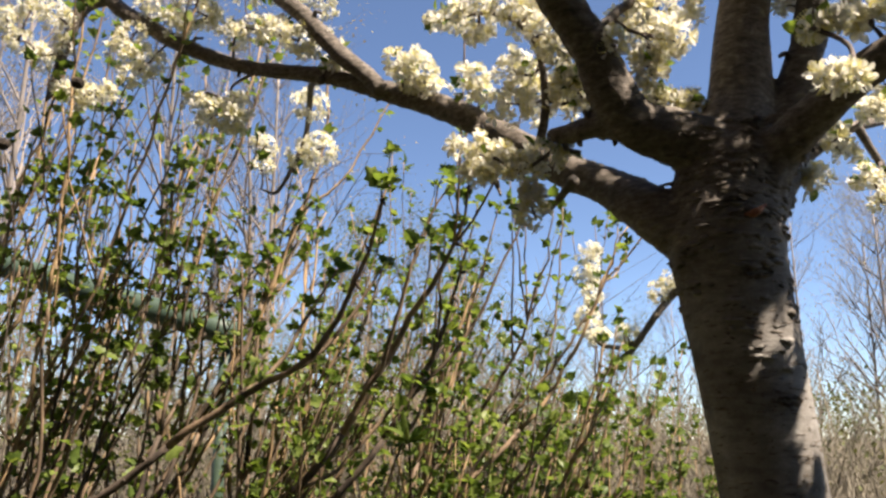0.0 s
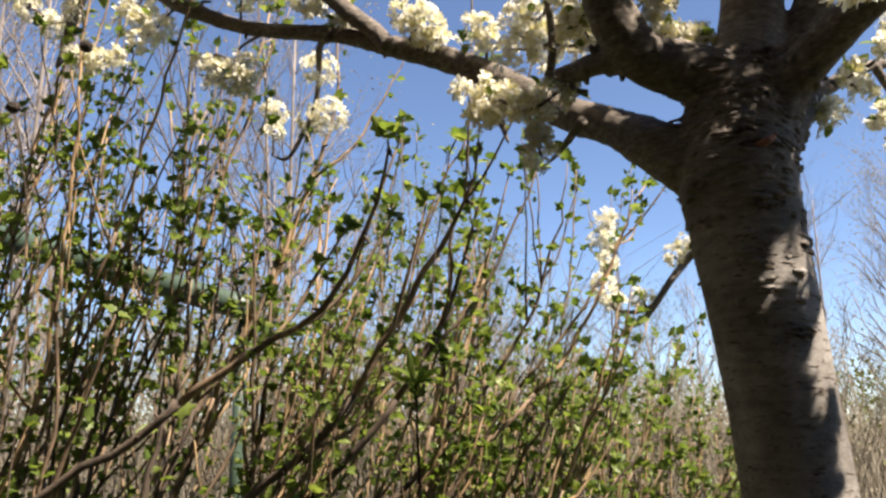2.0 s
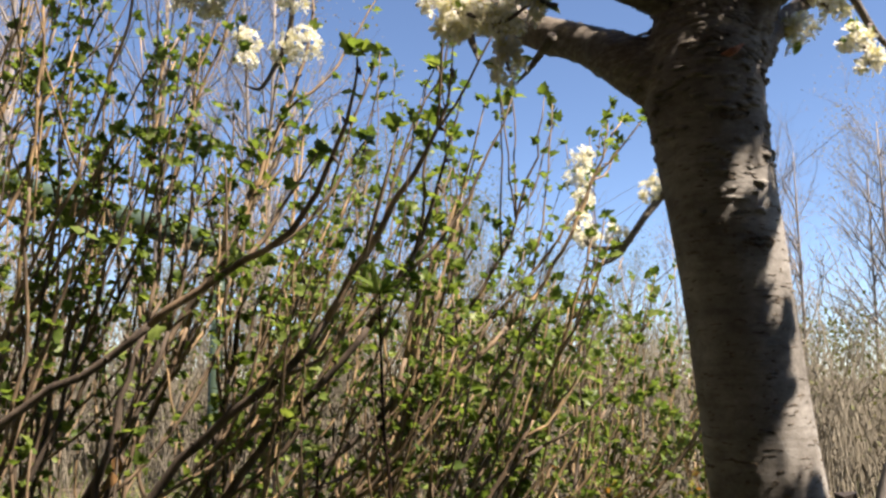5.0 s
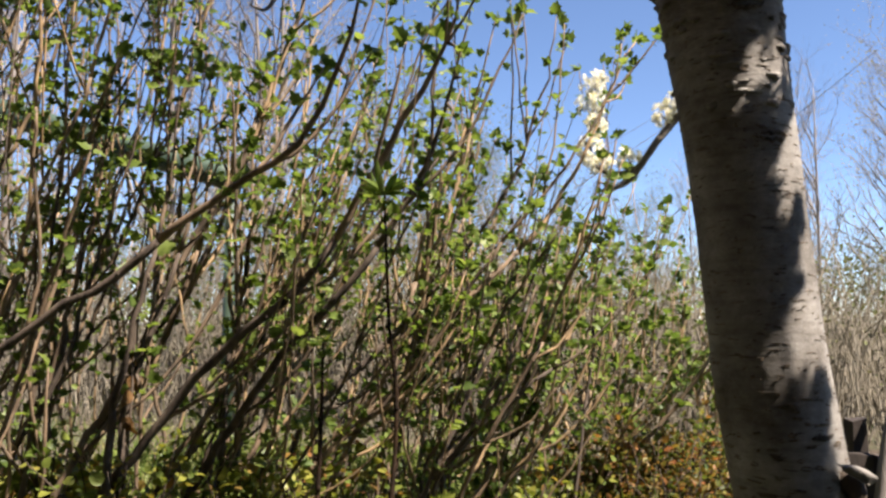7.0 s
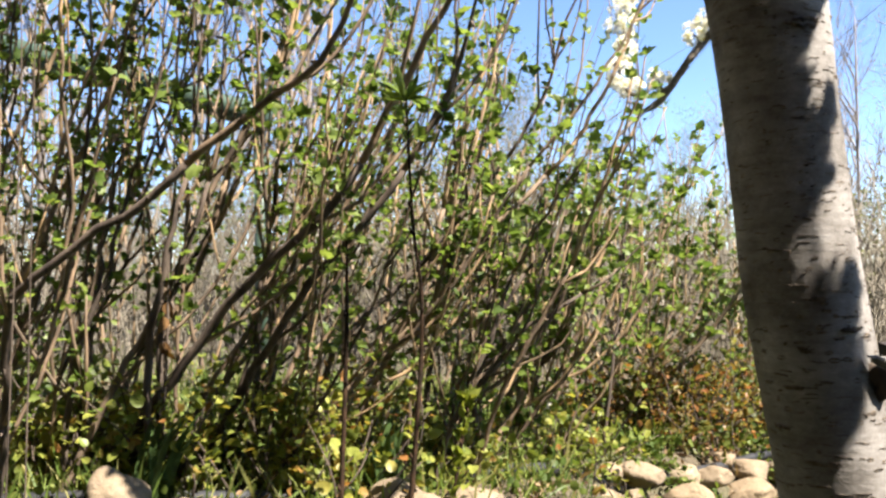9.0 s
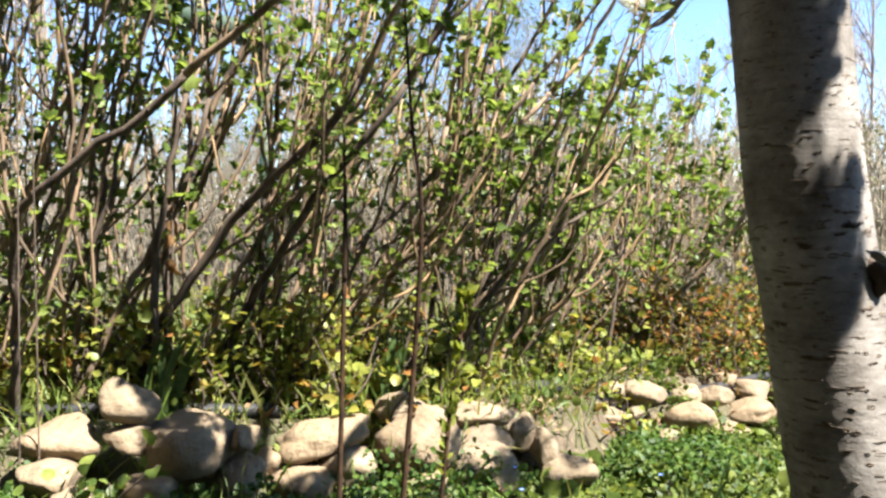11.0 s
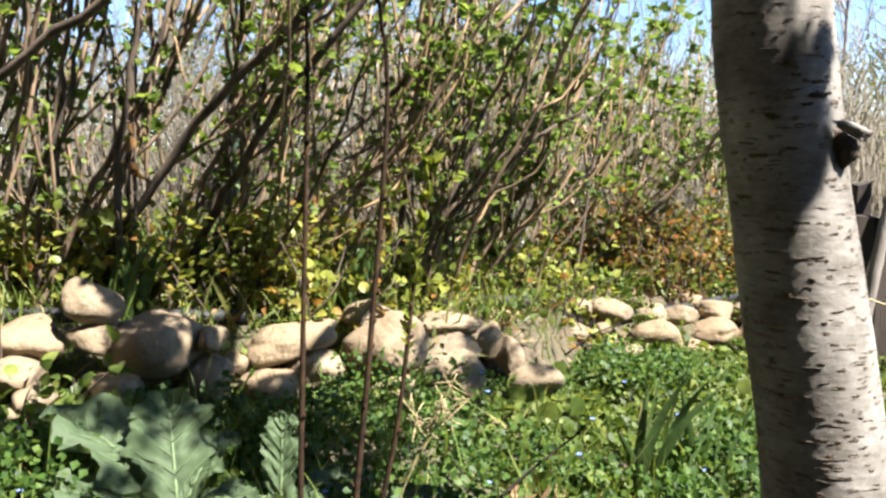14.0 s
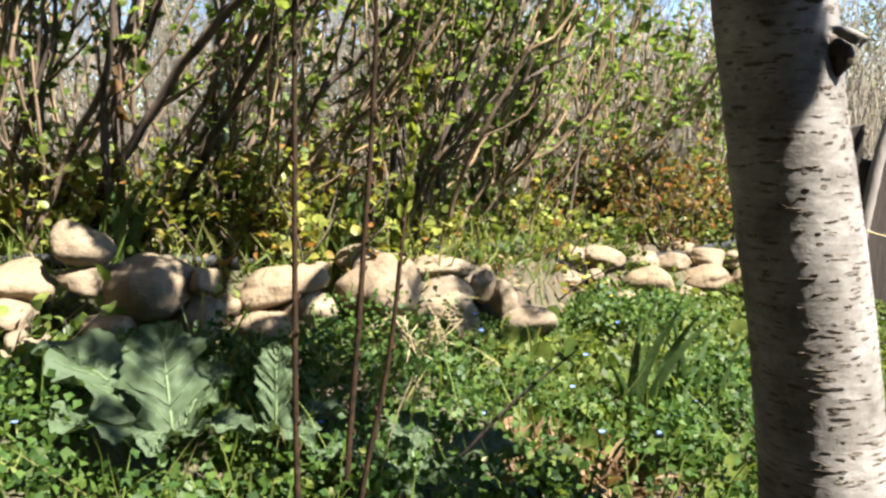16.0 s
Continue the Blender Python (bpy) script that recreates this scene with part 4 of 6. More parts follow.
def put_leaves(rng, leaves, parent, size, mat=SHRUB_LEAF, shape=CURRANT, name="leaves"):
    if not leaves:
        return
    g = Geo()
    n = len(leaves)
    nrm = unit(rng, n, 1.1)
    scatter(g, shape, [tuple(l[0]) for l in leaves], [tuple(l[1]) for l in leaves], nrm, size * np.array([l[2] for l in leaves]))
    tagged(part(name, g, mat, parent), kind="stuff")


def currant(place, stems, tall, lean, spread, seed, leaf=0.0265, label="currant bush with many bare brown stems and fresh leaves"):
    """A clump of stems that fan out of one root, lean over and straighten towards the light."""
    rng = np.random.default_rng(seed)
    x, y = place
    z = height(x, y)
    bush = thing("currant_bush", (x, y, z), label, "shrub", "currant bushes in the hedge")
    leaves = []
    for _ in range(stems):
        b = Vector((x + rng.normal() * 0.08, y + rng.normal() * 0.07, z - 0.03))
        h = tall * rng.uniform(0.6, 1.06)
        dx, dy = lean[0] + max(-1.6, min(1.3, rng.normal())) * spread, lean[1] + rng.normal() * spread * 0.6
        mid = b + Vector((dx * h * 0.46 + rng.normal() * 0.03, dy * h * 0.42, h * 0.36))
        hi = b + Vector((dx * h * 0.82 + rng.normal() * 0.03, dy * h * 0.75, h * 0.7))
        top = b + Vector((dx * h * 1.02 + rng.normal() * 0.03, dy * h * 0.92, h))
        r = 0.0045 + 0.0065 * rng.random() ** 1.8
        g = stem_with_shoots(rng, [b, mid, hi, top], [r, r * 0.9, r * 0.7, 0.003], int(rng.integers(4, 7)), leaves)
        part("stem", g, [STEM, YOUNG_STEM], bush)
    put_leaves(rng, leaves, bush, leaf)
    return bush


def leaning_stem(parent, rng, pts, rads, leaves, shoots=2, leaf_from=0.5):
    part("stem", stem_with_shoots(rng, pts, [r * 0.85 for r in rads], shoots + 2, leaves, leaf_from), [OLD_STEM, STEM], parent, "dark leaning old stem")


def hedge():
    currant((-2.6, 2.6), 8, 2.3, (0.22, 0.0), 0.16, 10)
    currant((-2.15, 2.5), 9, 2.35, (0.24, -0.02), 0.17, 11)
    currant((-1.7, 2.42), 10, 2.35, (0.27, 0.0), 0.17, 12)
    b1 = currant((-1.28, 2.36), 9, 2.25, (0.33, 0.0), 0.2, 13)
    b2 = currant((-0.96, 2.42), 8, 1.95, (0.44, 0.0), 0.24, 14)
    b3 = currant((-0.62, 2.45), 8, 1.6, (0.46, 0.0), 0.26, 15)
    b4 = currant((-0.15, 2.6), 11, 1.2, (0.36, 0.0), 0.26, 16)
    currant((0.12, 2.95), 11, 1.08, (0.3, 0.02), 0.24, 17, 0.032)
    currant((0.5, 3.75), 7, 1.3, (0.34, 0.02), 0.3, 18, 0.036)
    currant((0.97, 4.0), 6, 1.1, (0.22, 0.02), 0.3, 19, 0.036)
    currant((1.35, 4.1), 5, 0.95, (0.0, 0.05), 0.25, 20, 0.036)
    currant((0.2, 3.7), 6, 1.4, (0.25, 0.05), 0.3, 21, 0.036)
    currant((-0.6, 3.3), 9, 1.6, (0.3, 0.05), 0.3, 22, 0.034)
    currant((-1.5, 3.3), 5, 1.9, (0.15, 0.05), 0.22, 23)
    currant((-1.0, 3.05), 6, 2.0, (0.27, 0.03), 0.24, 24, 0.029)
    currant((-0.25, 3.2), 5, 1.55, (0.3, 0.03), 0.24, 25, 0.031)
    rng = np.random.default_rng(40)
    lv = []
    leaning_stem(b1, rng, [(-1.25, 2.1, 0.35), (-1.12, 1.95, 0.82), (-0.99, 1.85, 0.99), (-0.7, 1.78, 1.16), (-0.44, 1.72, 1.33), (-0.28, 1.66, 1.42), (-0.19, 1.6, 1.56), (-0.13, 1.53, 1.68), (-0.11, 1.47, 1.74)], [0.014, 0.013, 0.0125, 0.012, 0.01, 0.008, 0.006, 0.004, 0.002], lv, 4, 0.55)
    leaning_stem(b2, rng, [(-1.0, 2.3, 0.4), (-0.91, 2.25, 0.61), (-0.59, 2.15, 0.95), (-0.3, 2.05, 1.21), (-0.07, 1.95, 1.54), (0.03, 1.9, 1.72), (0.06, 1.86, 1.92)], [0.017, 0.016, 0.015, 0.013, 0.01, 0.006, 0.002], lv, 4, 0.5)
    leaning_stem(b2, rng, [(-0.8, 2.35, 0.4), (-0.66, 2.3, 0.66), (-0.45, 2.2, 0.92), (-0.2, 2.1, 1.2), (0.0, 2.05, 1.5), (0.08, 2.0, 1.85)], [0.015, 0.015, 0.013, 0.011, 0.008, 0.002], lv, 4, 0.5)
    leaning_stem(b3, rng, [(-0.5, 2.45, 0.4), (-0.42, 2.45, 0.74), (-0.24, 2.5, 0.92), (0.03, 2.55, 1.23), (0.2, 2.55, 1.45), (0.3, 2.5, 1.74), (0.38, 2.5, 2.02)], [0.013, 0.012, 0.011, 0.009, 0.007, 0.005, 0.002], lv, 4, 0.5)
    leaning_stem(b4, rng, [(-0.12, 2.52, 0.35), (-0.03, 2.5, 0.6), (0.14, 2.5, 0.97), (0.27, 2.4, 1.21), (0.36, 2.35, 1.34)], [0.011, 0.01, 0.008, 0.006, 0.002], lv, 0, 0.4)
    leaning_stem(b4, rng, [(0.5, 3.25, 0.3), (0.58, 3.3, 0.9), (0.66, 3.33, 1.6), (0.72, 3.33, 2.2)], [0.009, 0.008, 0.005, 0.0015], lv, 2, 0.55)
    leaning_stem(b1, rng, [(-0.89, 2.20, 0.42), (-0.89, 2.20, 0.54), (-0.88, 2.20, 0.77), (-0.83, 2.20, 1.00), (-0.76, 2.20, 1.40), (-0.73, 2.20, 1.79)], [0.0156, 0.0143, 0.0130, 0.0104, 0.0065, 0.002], lv, 4, 0.4)
    leaning_stem(b1, rng, [(-0.87, 2.22, 0.43), (-0.87, 2.22, 0.55), (-0.85, 2.22, 0.79), (-0.79, 2.22, 1.00), (-0.69, 2.22, 1.39), (-0.65, 2.22, 1.79)], [0.0132, 0.0121, 0.0110, 0.0088, 0.0055, 0.002], lv, 4, 0.4)
    leaning_stem(b1, rng, [(-1.08, 2.25, 0.43), (-1.08, 2.25, 0.55), (-1.08, 2.25, 0.79), (-1.04, 2.25, 1.01), (-0.97, 2.25, 1.40), (-0.94, 2.25, 1.80)], [0.0132, 0.0121, 0.0110, 0.0088, 0.0055, 0.002], lv, 4, 0.4)
    leaning_stem(b1, rng, [(-1.12, 2.20, 0.45), (-1.12, 2.20, 0.57), (-1.08, 2.20, 0.79), (-1.00, 2.20, 1.02), (-0.88, 2.20, 1.40), (-0.83, 2.20, 1.79)], [0.0120, 0.0110, 0.0100, 0.0080, 0.0050, 0.002], lv, 4, 0.4)
    leaning_stem(b2, rng, [(-0.63, 2.35, 0.51), (-0.63, 2.35, 0.63), (-0.62, 2.35, 0.83), (-0.60, 2.35, 1.01), (-0.55, 2.35, 1.41), (-0.54, 2.35, 1.81)], [0.0144, 0.0132, 0.0120, 0.0096, 0.0060, 0.002], lv, 4, 0.4)
    leaning_stem(b2, rng, [(-0.60, 2.40, 0.53), (-0.60, 2.40, 0.65), (-0.58, 2.40, 0.83), (-0.51, 2.40, 1.03), (-0.39, 2.40, 1.41), (-0.34, 2.40, 1.80)], [0.0144, 0.0132, 0.0120, 0.0096, 0.0060, 0.002], lv, 4, 0.4)
    leaning_stem(b3, rng, [(-0.15, 2.70, 0.51), (-0.15, 2.70, 0.63), (-0.12, 2.70, 0.86), (-0.05, 2.70, 1.10), (0.06, 2.70, 1.48), (0.10, 2.70, 1.88)], [0.0132, 0.0121, 0.0110, 0.0088, 0.0055, 0.002], lv, 4, 0.4)
    leaning_stem(b4, rng, [(0.01, 2.60, 0.49), (0.01, 2.60, 0.61), (0.08, 2.60, 0.80), (0.21, 2.60, 1.03), (0.34, 2.60, 1.3)], [0.0120, 0.0110, 0.0090, 0.0070, 0.002], lv, 1, 0.4)
    leaning_stem(b4, rng, [(-0.03, 2.60, 0.43), (-0.03, 2.60, 0.55), (0.15, 2.60, 0.77), (0.40, 2.60, 0.94), (0.64, 2.60, 1.16)], [0.0110, 0.0100, 0.0085, 0.0060, 0.002], lv, 1, 0.4)
    put_leaves(rng, lv, b2, 0.031, name="leaves")


hedge()


# ---- stones of the low dry wall ----
def stone_mesh(seed, w, d0, h, wedge=0.0):
    bm = bmesh.new()
    bmesh.ops.create_icosphere(bm, subdivisions=4, radius=1.0)
    off = Vector((seed * 3.17, seed * 1.31, seed * 0.77))
    rng = np.random.default_rng(seed + 300)
    planes = [(Vector(q), float(rng.uniform(0.78, 1.0))) for q in unit(rng, 12)]
    for v in bm.verts:
        p = v.co.normalized()
        r = sum(max(0.0, p.dot(q) / d) ** 9 for q, d in planes) ** (-1 / 9)
        r = min(r, 1.25) * (1 + 0.1 * noise.noise(p * 1.6 + off) + 0.05 * noise.noise(p * 4 + off) + 0.03 * noise.noise(p * 10 + off) + 0.014 * noise.noise(p * 24 + off))
        v.co = Vector((p.x * w, p.y * d0, p.z * h)) * (0.5 * r)
        if wedge and v.co.z > -0.2 * h:
            v.co.z -= (v.co.z + 0.2 * h) * wedge * max(0.0, v.co.x / w + 0.25)
    lo = [min(v.co[k] for v in bm.verts) for k in range(3)]
    hi = [max(v.co[k] for v in bm.verts) for k in range(3)]
    for v in bm.verts:
        q = [(v.co[k] - lo[k]) / (hi[k] - lo[k]) * 2 - 1 for k in range(3)]
        v.co = Vector([math.copysign(abs(c) ** 0.94, c) * size * 0.53 for c, size in zip(q, (w, d0, h))])
    for f in bm.faces:
        f.smooth = True
    me = bpy.data.meshes.new("stone")
    bm.to_mesh(me)
    bm.free()
    me.materials.append(STONE)
    return me


def stones():
    wall = thing("stone_wall", (-0.3, 2.1, height(-0.3, 2.0)), "low dry wall of pale tan field stones", "stone wall")
    n = [0]

    def stone(x, y, z, w, h, d=None, turn=0.0, wedge=0.0):
        n[0] += 1
        ob = new("stone", stone_mesh(n[0], w, d or min(w, 0.2) * 0.9, h, wedge))
        ob.parent = wall
        ob.matrix_parent_inverse = wall.matrix_basis.inverted()
        ob.matrix_basis = pose(x, y, z, 0, turn, (n[0] * 37) % 24 - 12)

    stone(-0.814, 1.90, 0.480, 0.127, 0.117, 0.12, 0, 0.5)
    stone(-0.682, 1.92, 0.363, 0.231, 0.152, 0.18)
    stone(-0.819, 1.90, 0.394, 0.106, 0.076, 0.12)
    stone(-0.552, 1.93, 0.380, 0.065, 0.063, 0.08)
    stone(-0.994, 1.89, 0.393, 0.211, 0.100, 0.15)
    stone(-0.968, 1.80, 0.324, 0.133, 0.099, 0.13)
    stone(-0.895, 1.76, 0.279, 0.091, 0.077, 0.10)
    stone(-0.745, 1.83, 0.268, 0.125, 0.105, 0.12)
    stone(-0.567, 1.94, 0.285, 0.127, 0.120, 0.12)
    stone(-0.735, 1.73, 0.235, 0.178, 0.069, 0.12)
    stone(-0.926, 1.72, 0.241, 0.102, 0.067, 0.10)
    stone(-0.401, 2.12, 0.326, 0.25, 0.112, 0.15, -9)
    stone(-0.433, 2.02, 0.232, 0.161, 0.086, 0.12)
    stone(-0.330, 2.09, 0.255, 0.149, 0.116, 0.13)
    stone(-0.159, 2.16, 0.303, 0.234, 0.188, 0.16)
    stone(-0.193, 2.30, 0.35, 0.19, 0.1, 0.13, 8)
    stone(0.010, 2.40, 0.315, 0.197, 0.066, 0.12)
    stone(0.016, 2.36, 0.258, 0.184, 0.089, 0.13)
    stone(0.133, 2.42, 0.254, 0.082, 0.116, 0.10)
    stone(0.201, 2.39, 0.207, 0.091, 0.135, 0.11)
    stone(0.027, 2.28, 0.179, 0.188, 0.154, 0.14)
    stone(0.266, 2.36, 0.156, 0.158, 0.103, 0.12)
    stone(-0.132, 2.12, 0.199, 0.152, 0.097, 0.12)
    stone(-0.538, 2.06, 0.270, 0.089, 0.091, 0.10)
    # the farther heap
    stone(0.512, 3.18, 0.193, 0.100, 0.082, 0.10)
    stone(0.628, 3.20, 0.186, 0.179, 0.103, 0.12)
    stone(0.421, 3.16, 0.189, 0.089, 0.046, 0.08)
    stone(0.463, 3.06, 0.124, 0.147, 0.093, 0.10)
    stone(0.575, 3.01, 0.155, 0.055, 0.048, 0.05)
    stone(0.827, 3.26, 0.075, 0.210, 0.125, 0.14)
    stone(0.824, 3.38, 0.126, 0.161, 0.087, 0.12)
    stone(0.964, 3.41, 0.120, 0.143, 0.088, 0.10)
    stone(1.047, 3.58, 0.146, 0.100, 0.067, 0.09)
    stone(1.149, 3.56, 0.108, 0.173, 0.089, 0.13)
    stone(1.132, 3.48, 0.040, 0.199, 0.110, 0.13)
    stone(0.687, 3.01, 0.071, 0.084, 0.050, 0.07)
    stone(0.996, 3.31, -0.013, 0.162, 0.101, 0.12)
    stone(1.330, 3.66, 0.074, 0.152, 0.092, 0.12)
    stone(1.355, 3.58, 0.000, 0.199, 0.113, 0.13)


stones()


# ---- undergrowth at the foot of the hedge ----
def low_bush(place, size, tall, count, seed, label, mat=LOW_LEAF, leaf=0.032, depth=0.25, shape=BROAD):
    rng = np.random.default_rng(seed)
    x, y = place
    z = height(x, y)
    bush = thing("low_bush", (x, y, z), label, "shrub", "low bushes under the hedge")
    leaves = []
    for _ in range(count):
        g = Geo()
        b = Vector((x + rng.normal() * size * 0.4, y + rng.normal() * size * depth, 0))
        b.z = height(b.x, b.y) - 0.01
        h = tall * rng.uniform(0.4, 1.1) * (0.75 + 0.5 * noise.noise((b.x * 5, b.y * 5, seed)))
        top = b + Vector((rng.normal() * 0.12, rng.normal() * 0.08, h))
        mid = (b + top) / 2 + Vector((rng.normal() * 0.03, rng.normal() * 0.03, 0))
        path, rr = smooth_path([b, mid, top], [0.004, 0.003, 0.0015], 0.04)
        tube(g, path, rr, 4)
        part("stem", g, OLD_STEM, bush)
        leaves_along(rng, path, h * 0.15, 0.028, 0.05, leaves, (1, 4))
    put_leaves(rng, leaves, bush, leaf, mat, shape)


def undergrowth():
    text = "low bush with glossy yellow-green and rusty leaves"
    low_bush((-1.5, 2.4), 0.4, 0.4, 52, 51, text)
    low_bush((-0.88, 2.3), 0.3, 0.46, 58, 52, text)
    low_bush((-0.52, 2.38), 0.34, 0.48, 72, 53, text)
    low_bush((-1.2, 2.38), 0.34, 0.44, 52, 58, text)
    low_bush((-1.9, 2.7), 0.5, 0.35, 50, 59, text)
    low_bush((-0.2, 2.72), 0.3, 0.36, 56, 54, text)
    low_bush((0.3, 3.1), 0.34, 0.32, 60, 55, text)
    low_bush((0.78, 3.72), 0.42, 0.5, 190, 56, "low bush with dense rusty and green leaves", RUSTY, 0.036, 0.16, POINTED)
    low_bush((1.12, 3.95), 0.34, 0.44, 120, 57, "low bush with dense rusty and green leaves", RUSTY, 0.036, 0.16, POINTED)
    low_bush((-0.87, 1.76), 0.09, 0.24, 12, 62, "leafy dark green weed before the stones", SHRUB_LEAF, 0.036)
    low_bush((-0.6, 1.86), 0.1, 0.14, 10, 63, "leafy dark green weed before the stones", SHRUB_LEAF, 0.036)
    low_bush((-0.38, 2.5), 0.12, 0.52, 12, 60, "small rose sprig with coppery young leaves", RUSTY)


undergrowth()


# ---- weeds, grass and flowers ----
def weeds():
    rng = np.random.default_rng(61)

    def places(n, x0, x1, y0, y1, keep=None):
        xs, ys = rng.uniform(x0, x1, n), rng.uniform(y0, y1, n)
        pts = [(x, y) for x, y in zip(xs, ys) if keep is None or keep(x, y)]
        return np.array([(x, y, height(x, y)) for x, y in pts])

    def before_wall(x, y):
        return y < wall_line(x) - 0.06

    def soft_edge(x, y):
        return min(x + 2.4, 2.6 - x, (y - 0.3) * 1.5) + 0.5 * noise.noise((x * 2.7, y * 2.7, 11.0)) + 0.25 * noise.noise((x * 9, y * 9, 12.0)) > 0.3

    def under_rosette(x, y):
        return (x + 0.48) ** 2 + (y - 1.4) ** 2 < 0.13 ** 2

    def bare(x, y):
        return noise.noise((x * 2.3, y * 2.3, 7.0)) > 0.43 and x > 0.22 or ((x - 0.31) / 0.1) ** 2 + ((y - 1.5) / 0.14) ** 2 < 1 + 0.7 * noise.noise((x * 9, y * 9, 2.0))

    # clover mounds, chickweed and creeping round leaves in front of the stones
    def mat_of_leaves(name, mat, label, n, k, shapes, size, tall, keep, box=(-2.4, 2.6, 0.3, 3.9)):
        g = Geo()
        p = places(n, *box, lambda x, y: before_wall(x, y) and not under_rosette(x, y) and soft_edge(x, y) and keep(x, y))
        lush = np.array([max(0.2, 0.75 + 0.9 * noise.noise((x * 2.2, y * 2.2, 1.0)) + 0.75 * noise.noise((x * 7, y * 7, 4.0))) for x, y, _ in p])
        lush *= np.array([min(1.0, 0.34 + (wall_line(x) - y) / 0.8) if x > 0.3 else 1.0 for x, y, _ in p])
        for j in range(k):
            q = p + rng.normal(size=p.shape) * np.array([0.022, 0.022, 0.0])
            q[:, 2] += tall * rng.uniform(0.15, 1.0, len(p)) ** 0.6 * lush
            scatter(g, shapes[j % len(shapes)], q, unit(rng, len(p), 0.35), unit(rng, len(p), 1.5) + np.array([0.2, -0.3, 0]), rng.uniform(size * 0.6, size * 1.35, len(p)))
        tagged(part(name, g, mat), label, "weeds", kind="stuff")

    blot = lambda x, y, s: noise.noise((x * 1.6, y * 1.6, s))
    mat_of_leaves("clover", CLOVER, "lush mounds of fresh green clover before the stones", 20000, 8, [KITE], 0.018, 0.155, lambda x, y: not bare(x, y) and blot(x, y, 3.0) + 0.5 - 0.7 * abs(x - 0.05) > -0.1 or x < -0.35)
    mat_of_leaves("chickweed", CHICKWEED, "pale green chickweed carpet in the grass", 15500, 7, [KITE, OVAL, ROUND], 0.021, 0.1, lambda x, y: not bare(x, y) and blot(x, y, 3.0) + 0.3 - 0.9 * abs(x - 0.05) < 0.1 and x > -0.45)
    mat_of_leaves("ground_ivy", CHICKWEED, "broad round leaves of ground ivy", 4200, 2, [ROUND], 0.043, 0.1, lambda x, y: blot(x, y, 9.0) > -0.1 and abs(x) > 0.2)

    g = Geo()
    p = places(4200, -1.6, 2.6, 1.9, 5.0, lambda x, y: y > wall_line(x) + (0.1 if x > 0.38 else 0.02) and noise.noise((x * 2, y * 2, 5.0)) > -0.25)
    for j in range(3):
        q = p + rng.normal(size=p.shape) * np.array([0.02, 0.02, 0.0])
        q[:, 2] += rng.uniform(0.01, 0.09, len(p))
        scatter(g, OVAL if j else ROUND, q, unit(rng, len(p), 0.4), unit(rng, len(p), 1.4), rng.uniform(0.014, 0.034, len(p)))
    tagged(part("bank_weeds", g, CHICKWEED), "yellow-green low weeds on the bank under the hedge", "weeds", kind="stuff")

    g = Geo()
    p = places(2600, 0.34, 1.7, 2.9, 4.0, lambda x, y: abs(y - wall_line(x) - 0.02) < 0.26 and noise.noise((x * 5, y * 5, 8.0)) > 0.16)
    for j in range(4):
        q = p + rng.normal(size=p.shape) * np.array([0.025, 0.025, 0.0])
        q[:, 2] += rng.uniform(0.02, 0.09, len(p))
        scatter(g, OVAL if j else ROUND, q, unit(rng, len(p), 0.5), unit(rng, len(p), 1.2), rng.uniform(0.014, 0.032, len(p)))
    tagged(part("heap_weeds", g, CHICKWEED), "yellow-green weeds growing among the heaped stones", "weeds", kind="stuff")

    # grass, both in the lawn and on the bank
    g = Geo()
    p = np.concatenate([places(2600, -1.5, 2.2, 0.7, 4.2, lambda x, y: x < 0.38 or y < wall_line(x) - 0.4), places(13000, -1.6, 2.4, 1.9, 4.6, lambda x, y: y > wall_line(x) + (0.17 if x > 0.38 else 0.03)), places(1500, -4, 6, 4.5, 9), places(5000, -2.6, 2.6, -3.4, 1.0), places(2500, 1.8, 6.0, -0.5, 5.0), places(1500, -4.5, -1.5, 2.3, 6.0)])
    d = unit(rng, len(p), 1.9)
    wid, ln = rng.uniform(0.03, 0.06, len(p)), rng.uniform(0.07, 0.2, len(p))
    v = np.array(BLADE[0])[None, :, :] * np.stack([wid * ln, ln, ln], 1)[:, None, :]
    v = np.einsum("nij,nkj->nki", frames_of(d, unit(rng, len(p), 0.3)), v) + p[:, None, :]
    for blade in v:
        g.add(blade, BLADE[1])
    tagged(part("grass", g, GRASS), "thin green and straw-coloured grass blades", "grass", kind="stuff")

    # long single blades in the foreground
    g = Geo()
    p = places(330, -1.0, 0.9, 0.95, 1.75)
    d = unit(rng, len(p), 2.4)
    ln = rng.uniform(0.16, 0.3, len(p))
    v = np.array(BLADE[0])[None, :, :] * np.stack([np.full(len(p), 0.0042), ln, ln], 1)[:, None, :]
    v = np.einsum("nij,nkj->nki", frames_of(d, unit(rng, len(p), 0.3)), v) + p[:, None, :]
    for j in range(len(p)):
        g.add(v[j], BLADE[1])
    tagged(part("tall_grass", g, GRASS), "single long grass blades among the clover", "grass", kind="stuff")

    # dry litter on bare soil and between the stones
    g = Geo()
    p = np.concatenate([places(700, 0.16, 0.46, 1.3, 1.68), places(2400, -0.7, 1.5, 1.9, 3.9, lambda x, y: -0.12 < y - wall_line(x) < 0.22)])
    p[:, 2] += rng.uniform(0.005, 0.05, len(p))
    scatter(g, NARROW, p[::2], unit(rng, len(p[::2]), 0.1), unit(rng, len(p[::2]), 1.0), rng.uniform(0.03, 0.08, len(p[::2])))
